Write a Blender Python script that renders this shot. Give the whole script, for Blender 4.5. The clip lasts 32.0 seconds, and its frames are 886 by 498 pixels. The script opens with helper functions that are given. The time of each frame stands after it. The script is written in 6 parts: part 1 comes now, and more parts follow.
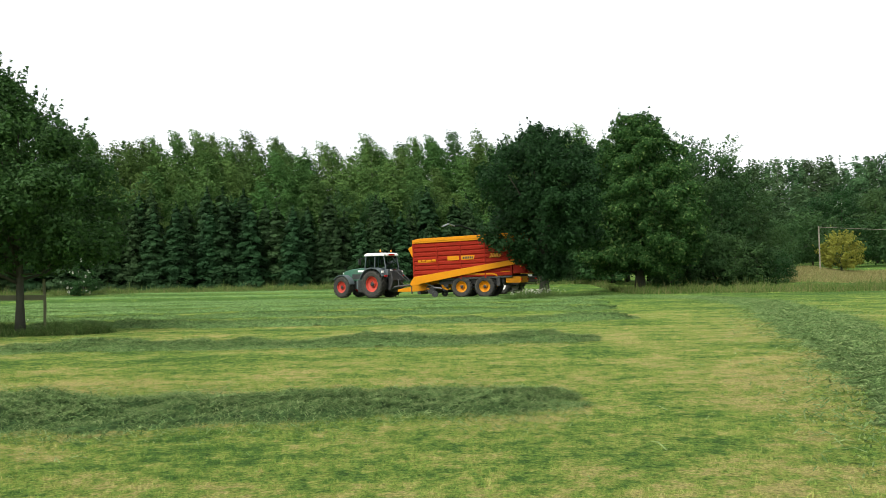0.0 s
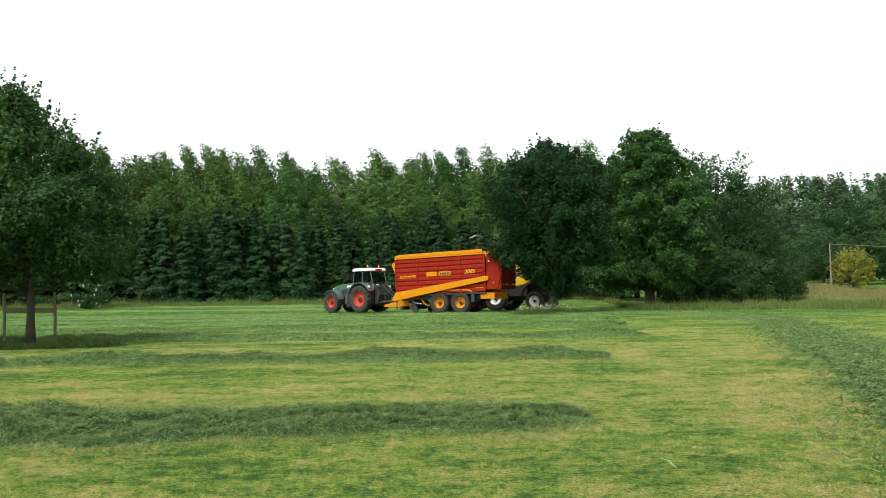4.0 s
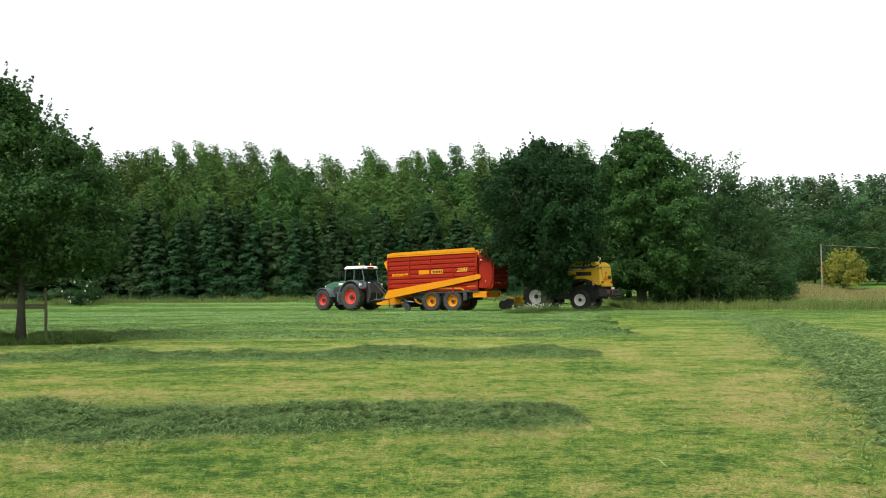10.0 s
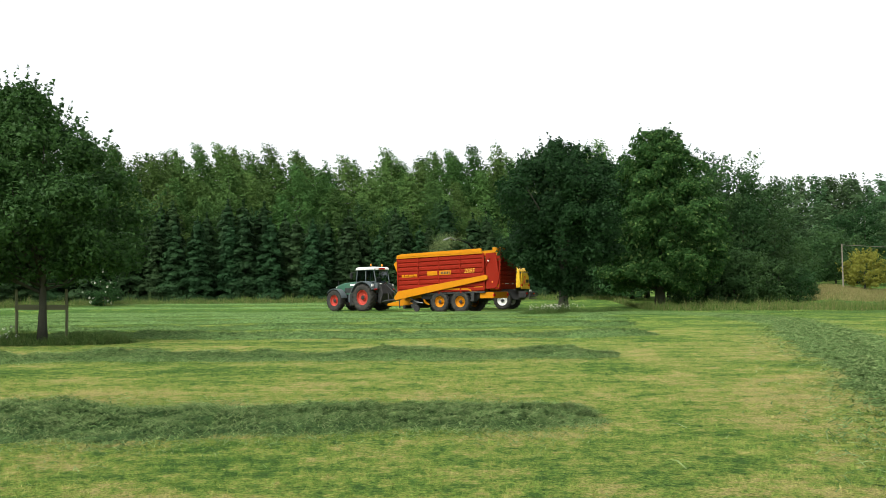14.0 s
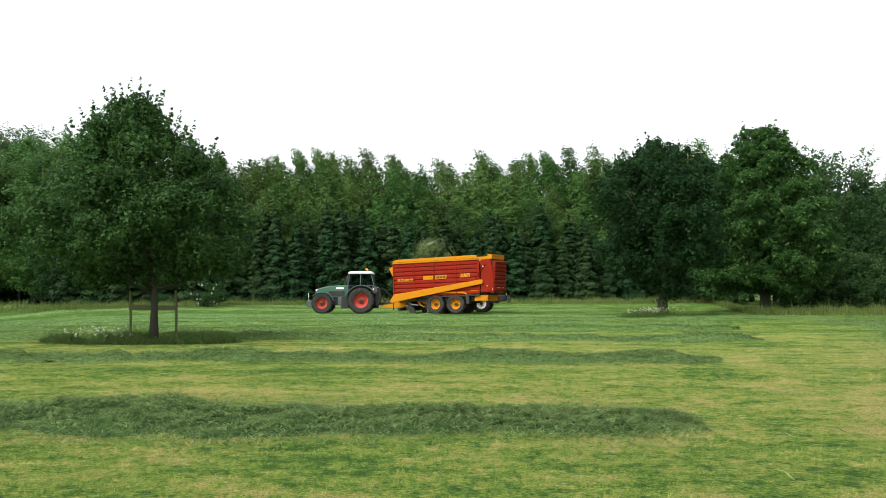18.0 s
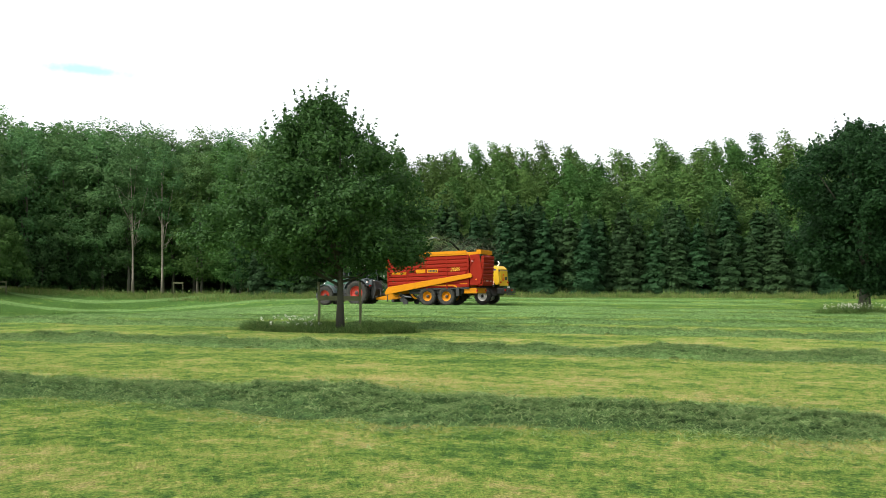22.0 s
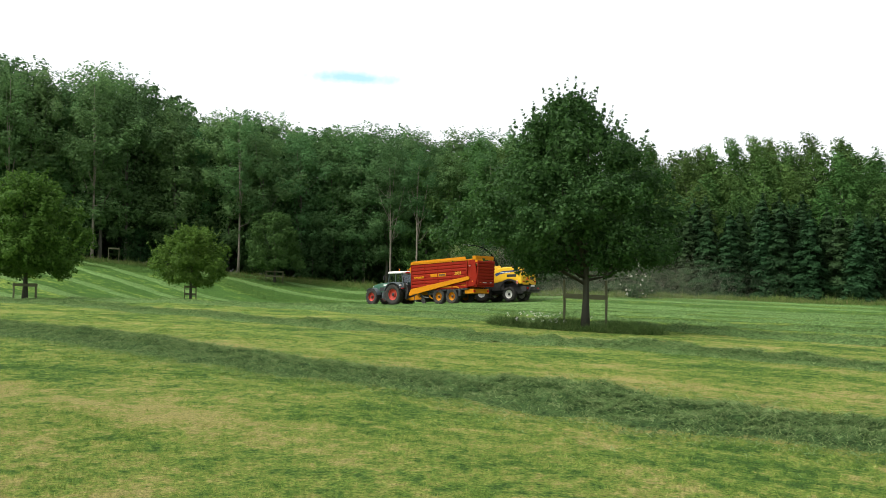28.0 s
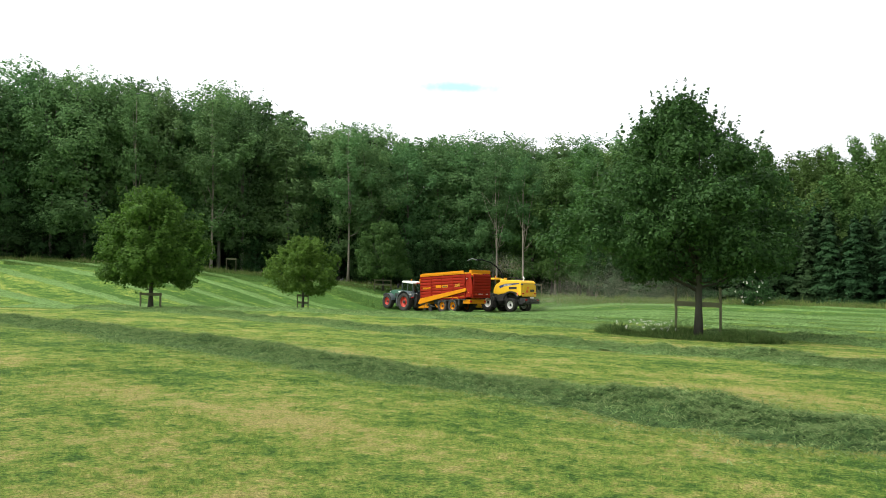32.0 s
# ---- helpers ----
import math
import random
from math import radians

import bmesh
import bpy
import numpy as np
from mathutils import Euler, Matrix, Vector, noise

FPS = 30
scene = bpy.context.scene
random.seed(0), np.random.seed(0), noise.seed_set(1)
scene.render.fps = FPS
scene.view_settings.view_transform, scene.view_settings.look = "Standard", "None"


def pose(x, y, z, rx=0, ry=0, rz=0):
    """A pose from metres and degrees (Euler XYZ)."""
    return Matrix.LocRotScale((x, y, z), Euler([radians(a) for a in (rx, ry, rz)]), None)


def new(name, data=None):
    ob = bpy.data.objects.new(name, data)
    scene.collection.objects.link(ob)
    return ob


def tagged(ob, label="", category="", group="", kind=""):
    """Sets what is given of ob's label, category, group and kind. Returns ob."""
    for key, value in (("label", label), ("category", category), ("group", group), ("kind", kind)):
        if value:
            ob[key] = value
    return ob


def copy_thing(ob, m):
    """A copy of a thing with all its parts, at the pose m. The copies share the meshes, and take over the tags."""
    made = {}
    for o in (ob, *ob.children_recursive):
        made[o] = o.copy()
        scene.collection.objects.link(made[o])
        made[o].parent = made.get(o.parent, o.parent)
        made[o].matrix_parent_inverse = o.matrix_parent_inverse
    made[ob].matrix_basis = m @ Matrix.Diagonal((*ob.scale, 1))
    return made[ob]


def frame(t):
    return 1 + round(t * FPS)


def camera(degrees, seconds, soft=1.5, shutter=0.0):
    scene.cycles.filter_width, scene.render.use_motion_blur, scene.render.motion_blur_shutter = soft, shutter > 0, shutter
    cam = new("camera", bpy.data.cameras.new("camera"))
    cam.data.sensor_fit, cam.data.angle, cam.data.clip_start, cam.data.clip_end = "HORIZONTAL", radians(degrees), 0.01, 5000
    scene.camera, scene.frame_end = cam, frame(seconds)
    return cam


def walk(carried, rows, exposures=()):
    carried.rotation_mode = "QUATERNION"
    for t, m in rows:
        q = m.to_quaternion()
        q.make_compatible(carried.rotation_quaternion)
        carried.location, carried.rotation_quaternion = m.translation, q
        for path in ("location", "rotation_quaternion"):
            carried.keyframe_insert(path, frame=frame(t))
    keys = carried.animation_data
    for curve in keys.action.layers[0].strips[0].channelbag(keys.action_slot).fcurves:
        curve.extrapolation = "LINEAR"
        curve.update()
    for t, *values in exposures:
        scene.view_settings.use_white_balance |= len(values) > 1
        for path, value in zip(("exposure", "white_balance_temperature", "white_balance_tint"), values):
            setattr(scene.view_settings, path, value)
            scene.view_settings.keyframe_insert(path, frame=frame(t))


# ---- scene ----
EXPOSURES = [(0.0, 1.06), (19.5, 1.07), (21.0, 1.18), (22.0, 1.26), (23.0, 1.42), (25.0, 1.52), (25.5, 1.5), (27.5, 1.1), (28.0, 1.02), (28.3, 0.8), (29.5, 0.79), (29.9, 1.1), (30.5, 1.18), (32.0, 1.23)]
cam = camera(56.12, 32.0, soft=0.75)
walk(cam, [
    (0, pose(0, 0, 1.6, 91.850, 1.200, 0.007)),
    (0.5, pose(0, 0, 1.6, 92.144, 1.028, 0.604)),
    (1, pose(0, 0, 1.6, 92.228, 0.646, 1.340)),
    (1.5, pose(0, 0, 1.6, 92.317, 0.978, 0.951)),
    (2, pose(0, 0, 1.6, 92.558, 1.013, 0.624)),
    (2.5, pose(0, 0, 1.6, 92.692, 0.978, 0.704)),
    (3, pose(0, 0, 1.6, 92.981, 0.890, 0.712)),
    (3.5, pose(0, 0, 1.6, 92.983, 0.877, 0.656)),
    (5.5, pose(0, 0, 1.6, 92.296, 0.902, 0.366)),
    (6, pose(0, 0, 1.6, 92.217, 1.003, -0.390)),
    (6.5, pose(0, 0, 1.6, 92.289, 0.796, -0.488)),
    (7, pose(0, 0, 1.6, 92.790, 0.647, -0.424)),
    (7.5, pose(0, 0, 1.6, 93.123, 0.500, -0.357)),
    (8, pose(0, 0, 1.6, 93.155, 0.529, -0.353)),
    (8.5, pose(0, 0, 1.6, 93.044, 0.733, -0.436)),
    (9, pose(0, 0, 1.6, 92.871, 0.781, -0.493)),
    (9.5, pose(0, 0, 1.6, 92.796, 0.750, -0.407)),
    (10, pose(0, 0, 1.6, 92.780, 0.536, 0.102)),
    (10.5, pose(0, 0, 1.6, 92.292, 0.609, 0.162)),
    (11, pose(0, 0, 1.6, 92.488, 0.724, 0.272)),
    (11.5, pose(0, 0, 1.6, 92.548, 0.476, 0.520)),
    (12, pose(0, 0, 1.6, 92.372, 0.393, 0.665)),
    (12.5, pose(0, 0, 1.6, 92.578, 0.623, 0.809)),
    (13, pose(0, 0, 1.6, 92.789, 0.575, 1.201)),
    (13.5, pose(0, 0, 1.6, 92.607, 0.515, 1.256)),
    (14, pose(0, 0, 1.6, 92.840, 0.579, 1.290)),
    (14.5, pose(0, 0, 1.6, 92.771, 0.767, 1.670)),
    (16.5, pose(0, 0, 1.6, 92.725, 0.546, 4.311)),
    (17, pose(0, 0, 1.6, 92.965, 0.748, 5.506)),
    (17.5, pose(0, 0, 1.6, 93.020, 0.743, 6.679)),
    (18, pose(0, 0, 1.6, 93.067, 0.372, 7.842)),
    (18.5, pose(0, 0, 1.6, 93.163, 0.615, 8.962)),
    (19, pose(0, 0, 1.6, 93.073, 0.652, 10.190)),
    (19.5, pose(0, 0, 1.6, 93.025, 0.517, 11.394)),
    (20, pose(0, 0, 1.6, 92.930, 0.020, 12.758)),
    (20.5, pose(0, 0, 1.6, 92.932, -0.141, 14.353)),
    (21, pose(0, 0, 1.6, 93.119, 0.024, 17.010)),
    (21.5, pose(0, 0, 1.6, 92.833, 0.063, 18.745)),
    (22, pose(0, 0, 1.6, 92.581, -0.027, 19.936)),
    (22.5, pose(0, 0, 1.6, 92.661, 0.077, 21.586)),
    (23, pose(0, 0, 1.6, 92.772, -0.170, 23.646)),
    (23.5, pose(0, 0, 1.6, 92.757, -0.394, 25.289)),
    (24, pose(0, 0, 1.6, 92.700, -0.733, 27.723)),
    (24.5, pose(0, 0, 1.6, 92.873, -1.065, 29.296)),
    (25, pose(0, 0, 1.6, 92.928, -1.419, 30.540)),
    (25.5, pose(0, 0, 1.6, 92.960, -1.444, 32.198)),
    (27.5, pose(0, 0, 1.6, 92.421, -1.371, 35.930)),
    (28, pose(0, 0, 1.6, 92.181, -1.677, 36.738)),
    (28.5, pose(0, 0, 1.6, 92.258, -1.563, 37.365)),
    (29, pose(0, 0, 1.6, 92.570, -1.855, 37.946)),
    (29.5, pose(0, 0, 1.6, 92.675, -2.020, 39.184)),
    (30, pose(0, 0, 1.6, 92.682, -2.015, 40.554)),
    (30.5, pose(0, 0, 1.6, 92.729, -2.054, 41.740)),
    (31, pose(0, 0, 1.6, 92.353, -2.031, 42.897)),
    (31.5, pose(0, 0, 1.6, 92.601, -1.645, 43.465)),
    (32, pose(0, 0, 1.6, 92.533, -1.403, 44.064)),
], exposures=EXPOSURES)

# ---- light: bright overcast sky, a wide weak sun from behind the camera's right ----
SUN_EL, SUN_AZ = 52.0, 215.0          # degrees; azimuth clockwise from +y
world = bpy.data.worlds.new("sky")
scene.world = world
world.use_nodes = True
wn, wl = world.node_tree.nodes, world.node_tree.links
wn.clear()
sky = wn.new("ShaderNodeTexSky")
sky.sky_type, sky.sun_disc = "NISHITA", False
sky.sun_elevation, sky.sun_rotation = radians(SUN_EL), radians(SUN_AZ)
sky.dust_density, sky.air_density, sky.altitude = 4.0, 1.0, 100.0
hsv = wn.new("ShaderNodeHueSaturation")
hsv.inputs["Saturation"].default_value = 0.16
wbg = wn.new("ShaderNodeBackground")
wbg.inputs["Strength"].default_value = 0.165
wout = wn.new("ShaderNodeOutputWorld")
wl.new(sky.outputs[0], hsv.inputs["Color"])
wl.new(hsv.outputs[0], wbg.inputs["Color"])
wl.new(wbg.outputs[0], wout.inputs["Surface"])
sun = new("sun", bpy.data.lights.new("sun", "SUN"))
sun.data.energy, sun.data.angle, sun.data.color = 0.85, radians(24), (1.0, 0.96, 0.88)
sun.rotation_euler = (radians(90 - SUN_EL), 0, radians(180 - SUN_AZ))
scene.view_settings.exposure = 0.0


# ---- materials ----
class Tree:
    """Small wrapper to write node graphs in few words."""
    def __init__(self, name):
        self.m = bpy.data.materials.new(name)
        self.m.use_nodes = True
        self.n, self.l = self.m.node_tree.nodes, self.m.node_tree.links
        self.n.clear()
        self.out = self.n.new("ShaderNodeOutputMaterial")

    def node(self, kind, **values):
        nd = self.n.new("ShaderNode" + kind)
        for key, v in values.items():
            sock = nd.inputs[key.replace("_", " ")]
            if hasattr(v, "is_linked"):
                self.l.new(v, sock)
            else:
                sock.default_value = v
        return nd

    def ramp(self, fac, stops):
        nd = self.n.new("ShaderNodeValToRGB")
        els = nd.color_ramp.elements
        while len(els) < len(stops):
            els.new(0.5)
        for e, (p, c) in zip(els, stops):
            e.position, e.color = p, (*c, 1) if len(c) == 3 else c
        self.l.new(fac, nd.inputs[0])
        return nd.outputs[0]

    def mix(self, fac, a, b, blend="MIX"):
        nd = self.n.new("ShaderNodeMix")
        nd.data_type, nd.blend_type = "RGBA", blend
        for sock, v in ((nd.inputs[0], fac), (nd.inputs[6], a), (nd.inputs[7], b)):
            if hasattr(v, "is_linked"):
                self.l.new(v, sock)
            else:
                sock.default_value = v if not isinstance(v, tuple) else (*v, 1)
        return nd.outputs[2]

    def math(self, op, a, b=0.0, c=0.0):
        nd = self.n.new("ShaderNodeMath")
        nd.operation = op
        for sock, v in zip(nd.inputs, (a, b, c)):
            if hasattr(v, "is_linked"):
                self.l.new(v, sock)
            else:
                sock.default_value = v
        return nd.outputs[0]

    def noise(self, vec, scale, detail=3.0, rough=0.55, dist=0.0):
        return self.node("TexNoise", Vector=vec, Scale=scale, Detail=detail, Roughness=rough, Distortion=dist).outputs[0]

    def bump(self, height, strength=0.3, distance=0.02):
        return self.node("Bump", Strength=strength, Distance=distance, Height=height).outputs[0]

    def finish(self, shader):
        self.l.new(shader, self.out.inputs[0])
        return self.m


def surface(name, colour, rough=0.5, metal=0.0, vary=0.25, scale=6.0, dirt=None, dirt_amount=0.35, bump=0.0, spec=0.5, ribs=False):
    """A painted, metal, rubber or wooden surface with blotches, fine grain and worn-in dirt."""
    t = Tree(name)
    co = t.n.new("ShaderNodeTexCoord").outputs["Object"]
    big, fine = t.noise(co, scale * 0.25, 4), t.noise(co, scale * 6, 3)
    dark = tuple(c * (1 - vary) for c in colour)
    light = tuple(min(1, c * (1 + vary)) for c in colour)
    col = t.mix(t.math("ADD", t.math("MULTIPLY", big, 0.7), t.math("MULTIPLY", fine, 0.3)), dark, light)
    if dirt:
        mask = t.ramp(t.noise(co, scale * 0.6, 6, 0.7), [(0.45, (0, 0, 0)), (0.75, (1, 1, 1))])
        col = t.mix(t.math("MULTIPLY", mask, dirt_amount), col, dirt)
    p = t.node("BsdfPrincipled", Base_Color=col, Metallic=metal, IOR=1.45)
    p.inputs["Specular IOR Level"].default_value = spec
    t.l.new(t.math("ADD", rough - 0.1, t.math("MULTIPLY", fine, 0.2)), p.inputs["Roughness"])
    if bump:
        t.l.new(t.bump(t.noise(co, scale * 4, 5, 0.6), bump), p.inputs["Normal"])
    return t.finish(p.outputs[0])


def leaf_material(name, a, b, shade=0.25, translucent=0.42, fleck=None, gloss=0.06):
    """Leaves: colour varies from leaf to leaf and from tree to tree."""
    t = Tree(name)
    geo = t.n.new("ShaderNodeNewGeometry")
    info = t.n.new("ShaderNodeObjectInfo")
    co = t.n.new("ShaderNodeTexCoord").outputs["Object"]
    isl = geo.outputs["Random Per Island"]
    col = t.mix(t.math("ADD", t.math("MULTIPLY", isl, 0.40), t.math("MULTIPLY", t.noise(co, 0.55, 3), 0.6)), a, b)
    if fleck:
        # pale bracts and blossom among the leaves
        col = t.mix(t.ramp(t.math("FRACT", t.math("MULTIPLY", isl, 13.7)), [(0.86, (0, 0, 0)), (0.90, (1, 1, 1))]), col, fleck)
    h = t.node("HueSaturation", Color=col)
    t.l.new(t.math("ADD", 0.93 * (1 - shade), t.math("MULTIPLY", info.outputs["Random"], 1.86 * shade)), h.inputs["Value"])
    t.l.new(t.math("ADD", 0.515, t.math("MULTIPLY", t.math("FRACT", t.math("MULTIPLY", info.outputs["Random"], 7.0)), -0.04)), h.inputs["Hue"])
    p = t.node("BsdfPrincipled", Base_Color=h.outputs[0], Roughness=0.55)
    p.inputs["Specular IOR Level"].default_value = gloss
    tr = t.node("BsdfTranslucent", Color=h.outputs[0])
    mx = t.n.new("ShaderNodeMixShader")
    mx.inputs[0].default_value = translucent
    t.l.new(p.outputs[0], mx.inputs[1])
    t.l.new(tr.outputs[0], mx.inputs[2])
    return t.finish(mx.outputs[0])


def meadow_material(name, blades=False):
    """Mown meadow: bands of pale stubble and greener regrowth along the mowing direction, streaks and patches."""
    t = Tree(name)
    co = t.n.new("ShaderNodeTexCoord").outputs["Object"]
    y = t.node("SeparateXYZ", Vector=co).outputs[1]
    stretch = t.node("Mapping", Vector=co)
    stretch.inputs["Scale"].default_value = (0.60, 1.0, 1.0)
    st = stretch.outputs[0]
    wob = t.math("ADD", y, t.math("MULTIPLY", t.noise(st, 0.35, 3), 2.2))
    band = t.math("SINE", t.math("MULTIPLY", t.math("SUBTRACT", wob, 11.6), 2 * math.pi / 8.8))
    band2 = t.math("SINE", t.math("MULTIPLY", wob, 2 * math.pi / 3.1))
    f = t.math("ADD", t.math("MULTIPLY", band, 0.09), t.math("MULTIPLY", band2, 0.06))
    for vec, scale, detail, amount in ((co, 0.28, 4, 1.55), (st, 0.85, 4, 1.75), (co, 2.1, 4, 1.8), (co, 6.5, 4, 2.1), (co, 17.0, 3, 1.5)):
        f = t.math("ADD", f, t.math("MULTIPLY", t.math("SUBTRACT", t.noise(vec, scale, detail, 0.65), 0.5), amount))
    f = t.math("ADD", f, 0.57)
    x = t.node("SeparateXYZ", Vector=co).outputs[0]
    # further out the swaths were shaken about, and loose green grass lies between the rows
    loose = t.node("MapRange", Value=y, From_Min=26.0, From_Max=50.0, To_Min=0.0, To_Max=0.50).outputs[0]
    f = t.math("SUBTRACT", f, loose)
    fresh = t.node("MapRange", Value=x, From_Min=-3.0, From_Max=-17.0, To_Min=0.0, To_Max=0.13).outputs[0]
    lush = t.node("MapRange", Value=x, From_Min=-32.0, From_Max=-65.0, To_Min=0.0, To_Max=0.14).outputs[0]
    mow = t.math("SINE", t.math("MULTIPLY", t.math("ADD", wob, t.math("MULTIPLY", x, -0.16)), 2 * math.pi / 5.6))
    f = t.math("ADD", f, t.math("MULTIPLY", mow, t.node("MapRange", Value=x, From_Min=-30.0, From_Max=-48.0, To_Min=0.0, To_Max=0.12).outputs[0]))
    worn = t.node("MapRange", Value=x, From_Min=-1.0, From_Max=5.0, To_Min=0.0, To_Max=0.02).outputs[0]
    f = t.math("ADD", t.math("SUBTRACT", t.math("SUBTRACT", f, fresh), lush), worn)
    streak = t.math("ABSOLUTE", t.math("SUBTRACT", t.math("ADD", y, t.math("MULTIPLY", t.noise(co, 0.5, 3), 1.2)), 6.1))
    streak = t.node("MapRange", Value=streak, From_Min=0.15, From_Max=0.75, To_Min=0.12, To_Max=0.0).outputs[0]
    f = t.math("ADD", f, t.math("MULTIPLY", streak, t.node("MapRange", Value=x, From_Min=-3.5, From_Max=-7.0).outputs[0]))
    # a pale strip and a worn wheel track along the headland swath
    for slope, off, near, far, amount in ((-0.34, -0.38, 0.2, 0.8, 0.13), (-0.10, -2.38, 0.15, 0.75, 0.11)):
        line = t.math("ADD", t.math("ADD", x, t.math("MULTIPLY", y, slope)), t.math("ADD", off - 0.4, t.math("MULTIPLY", t.noise(co, 0.9, 3), 0.8)))
        line = t.node("MapRange", Value=t.math("ABSOLUTE", line), From_Min=near, From_Max=far, To_Min=amount, To_Max=0.0).outputs[0]
        f = t.math("ADD", f, t.math("MULTIPLY", line, t.node("MapRange", Value=y, From_Min=32.0, From_Max=24.0).outputs[0]))
    if blades:
        isl = t.n.new("ShaderNodeNewGeometry").outputs["Random Per Island"]
        f = t.math("ADD", f, t.math("MULTIPLY", t.math("SUBTRACT", isl, 0.50), 0.42))
    col = t.ramp(f, [(-0.0, (0.058, 0.124, 0.030)), (0.12, (0.084, 0.164, 0.035)), (0.36, (0.142, 0.232, 0.045)), (0.60, (0.216, 0.284, 0.064)), (0.84, (0.288, 0.304, 0.090)), (1.10, (0.366, 0.328, 0.128))])
    p = t.node("BsdfPrincipled", Roughness=0.95)
    p.inputs["Specular IOR Level"].default_value = 0.04
    if blades:
        tone = t.math("FRACT", t.math("MULTIPLY", isl, 17.3))
        col = t.mix(1.0, col, t.ramp(tone, [(0.0, (0.58, 0.62, 0.56)), (1.0, (1.30, 1.30, 1.18))]), "MULTIPLY")
    else:
        fine, grit = t.noise(co, 38.0, 4, 0.7), t.noise(co, 110.0, 3, 0.7)
        shade = t.math("ADD", t.math("MULTIPLY", fine, 0.6), t.math("MULTIPLY", grit, 0.4))
        col = t.mix(1.0, col, t.ramp(shade, [(0.34, (0.14, 0.20, 0.14)), (0.64, (1.72, 1.66, 1.58))]), "MULTIPLY")
        t.l.new(t.bump(t.math("ADD", fine, grit), 1.0, 0.05), p.inputs["Normal"])
    t.l.new(col, p.inputs["Base Color"])
    return t.finish(p.outputs[0])


def hay_material(name, a, b, c):
    t = Tree(name)
    co = t.n.new("ShaderNodeTexCoord").outputs["Object"]
    geo = t.n.new("ShaderNodeNewGeometry")
    f = t.math("ADD", t.math("MULTIPLY", t.noise(co, 3.0, 5, 0.7), 0.6), t.math("MULTIPLY", geo.outputs["Random Per Island"], 0.4))
    col = t.ramp(f, [(0.25, a), (0.5, b), (0.8, c)])
    tuft = t.math("ADD", t.math("MULTIPLY", t.noise(co, 9.0, 4, 0.7, 0.6), 0.6), t.math("MULTIPLY", t.noise(co, 34.0, 3, 0.7), 0.4))
    col = t.mix(1.0, col, t.ramp(tuft, [(0.37, (0.30, 0.34, 0.30)), (0.63, (1.62, 1.58, 1.52))]), "MULTIPLY")
    p = t.node("BsdfPrincipled", Base_Color=col, Roughness=0.85)
    p.inputs["Specular IOR Level"].default_value = 0.05
    t.l.new(t.bump(t.noise(co, 26.0, 5, 0.75), 1.0, 0.12), p.inputs["Normal"])
    return t.finish(p.outputs[0])


MEADOW = meadow_material("mown_meadow")
HAY = hay_material("cut_grass", (0.058, 0.120, 0.040), (0.122, 0.216, 0.068), (0.195, 0.290, 0.105))
STALKS = hay_material("cut_stalks", (0.092, 0.180, 0.058), (0.190, 0.305, 0.102), (0.330, 0.420, 0.180))
THIN_HAY = hay_material("thin_cut_grass", (0.062, 0.132, 0.040), (0.108, 0.190, 0.056), (0.180, 0.250, 0.085))
STUBBLE = meadow_material("stubble_blades", blades=True)
VERGE = hay_material("verge_grass", (0.055, 0.120, 0.022), (0.115, 0.175, 0.042), (0.250, 0.215, 0.110))
DRY = hay_material("dry_bank_grass", (0.130, 0.150, 0.048), (0.235, 0.220, 0.088), (0.350, 0.290, 0.145))
ISLAND = hay_material("long_grass", (0.055, 0.120, 0.030), (0.105, 0.185, 0.048), (0.200, 0.260, 0.095))
ROUGH = hay_material("rough_grass", (0.052, 0.108, 0.027), (0.082, 0.152, 0.037), (0.116, 0.190, 0.050))
BARK = surface("bark", (0.056, 0.058, 0.042), 0.9, vary=0.4, scale=8, bump=0.8, spec=0.1)
PALE_BARK = surface("pale_bark", (0.210, 0.190, 0.150), 0.85, vary=0.35, scale=6, bump=0.5, spec=0.1)
WOOD = surface("weathered_wood", (0.105, 0.112, 0.062), 0.85, vary=0.35, scale=10, bump=0.5, spec=0.15)
POPLAR_BARK = surface("poplar_bark", (0.120, 0.118, 0.092), 0.9, vary=0.35, scale=6, bump=0.5, spec=0.1)
OAK = leaf_material("oak_leaves", (0.013, 0.044, 0.012), (0.062, 0.132, 0.031), gloss=0.12)
MAPLE = leaf_material("maple_leaves", (0.009, 0.034, 0.010), (0.044, 0.104, 0.031), gloss=0.10)
LIME = leaf_material("lime_leaves", (0.016, 0.056, 0.016), (0.062, 0.140, 0.032), fleck=(0.125, 0.205, 0.058))
YOUNG = leaf_material("young_oak_leaves", (0.042, 0.118, 0.019), (0.112, 0.222, 0.037))
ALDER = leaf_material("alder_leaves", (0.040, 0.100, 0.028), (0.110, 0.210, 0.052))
# alder green made bluer: the haze of distance is put into the leaf colour
HAZY_ALDER = leaf_material("hazy_alder_leaves", (0.044, 0.104, 0.046), (0.104, 0.196, 0.076))
POPLAR = leaf_material("poplar_leaves", (0.048, 0.124, 0.046), (0.130, 0.250, 0.084))
BUSH = leaf_material("bush_leaves", (0.016, 0.050, 0.017), (0.056, 0.124, 0.038))
SPRUCE = leaf_material("spruce_needles", (0.008, 0.028, 0.010), (0.034, 0.076, 0.026), shade=0.2, translucent=0.10)
WILLOW = leaf_material("yellow_willow_leaves", (0.120, 0.150, 0.022), (0.270, 0.270, 0.050))
ELDER = leaf_material("elder_flowers", (0.600, 0.620, 0.520), (0.780, 0.790, 0.680), shade=0.1)


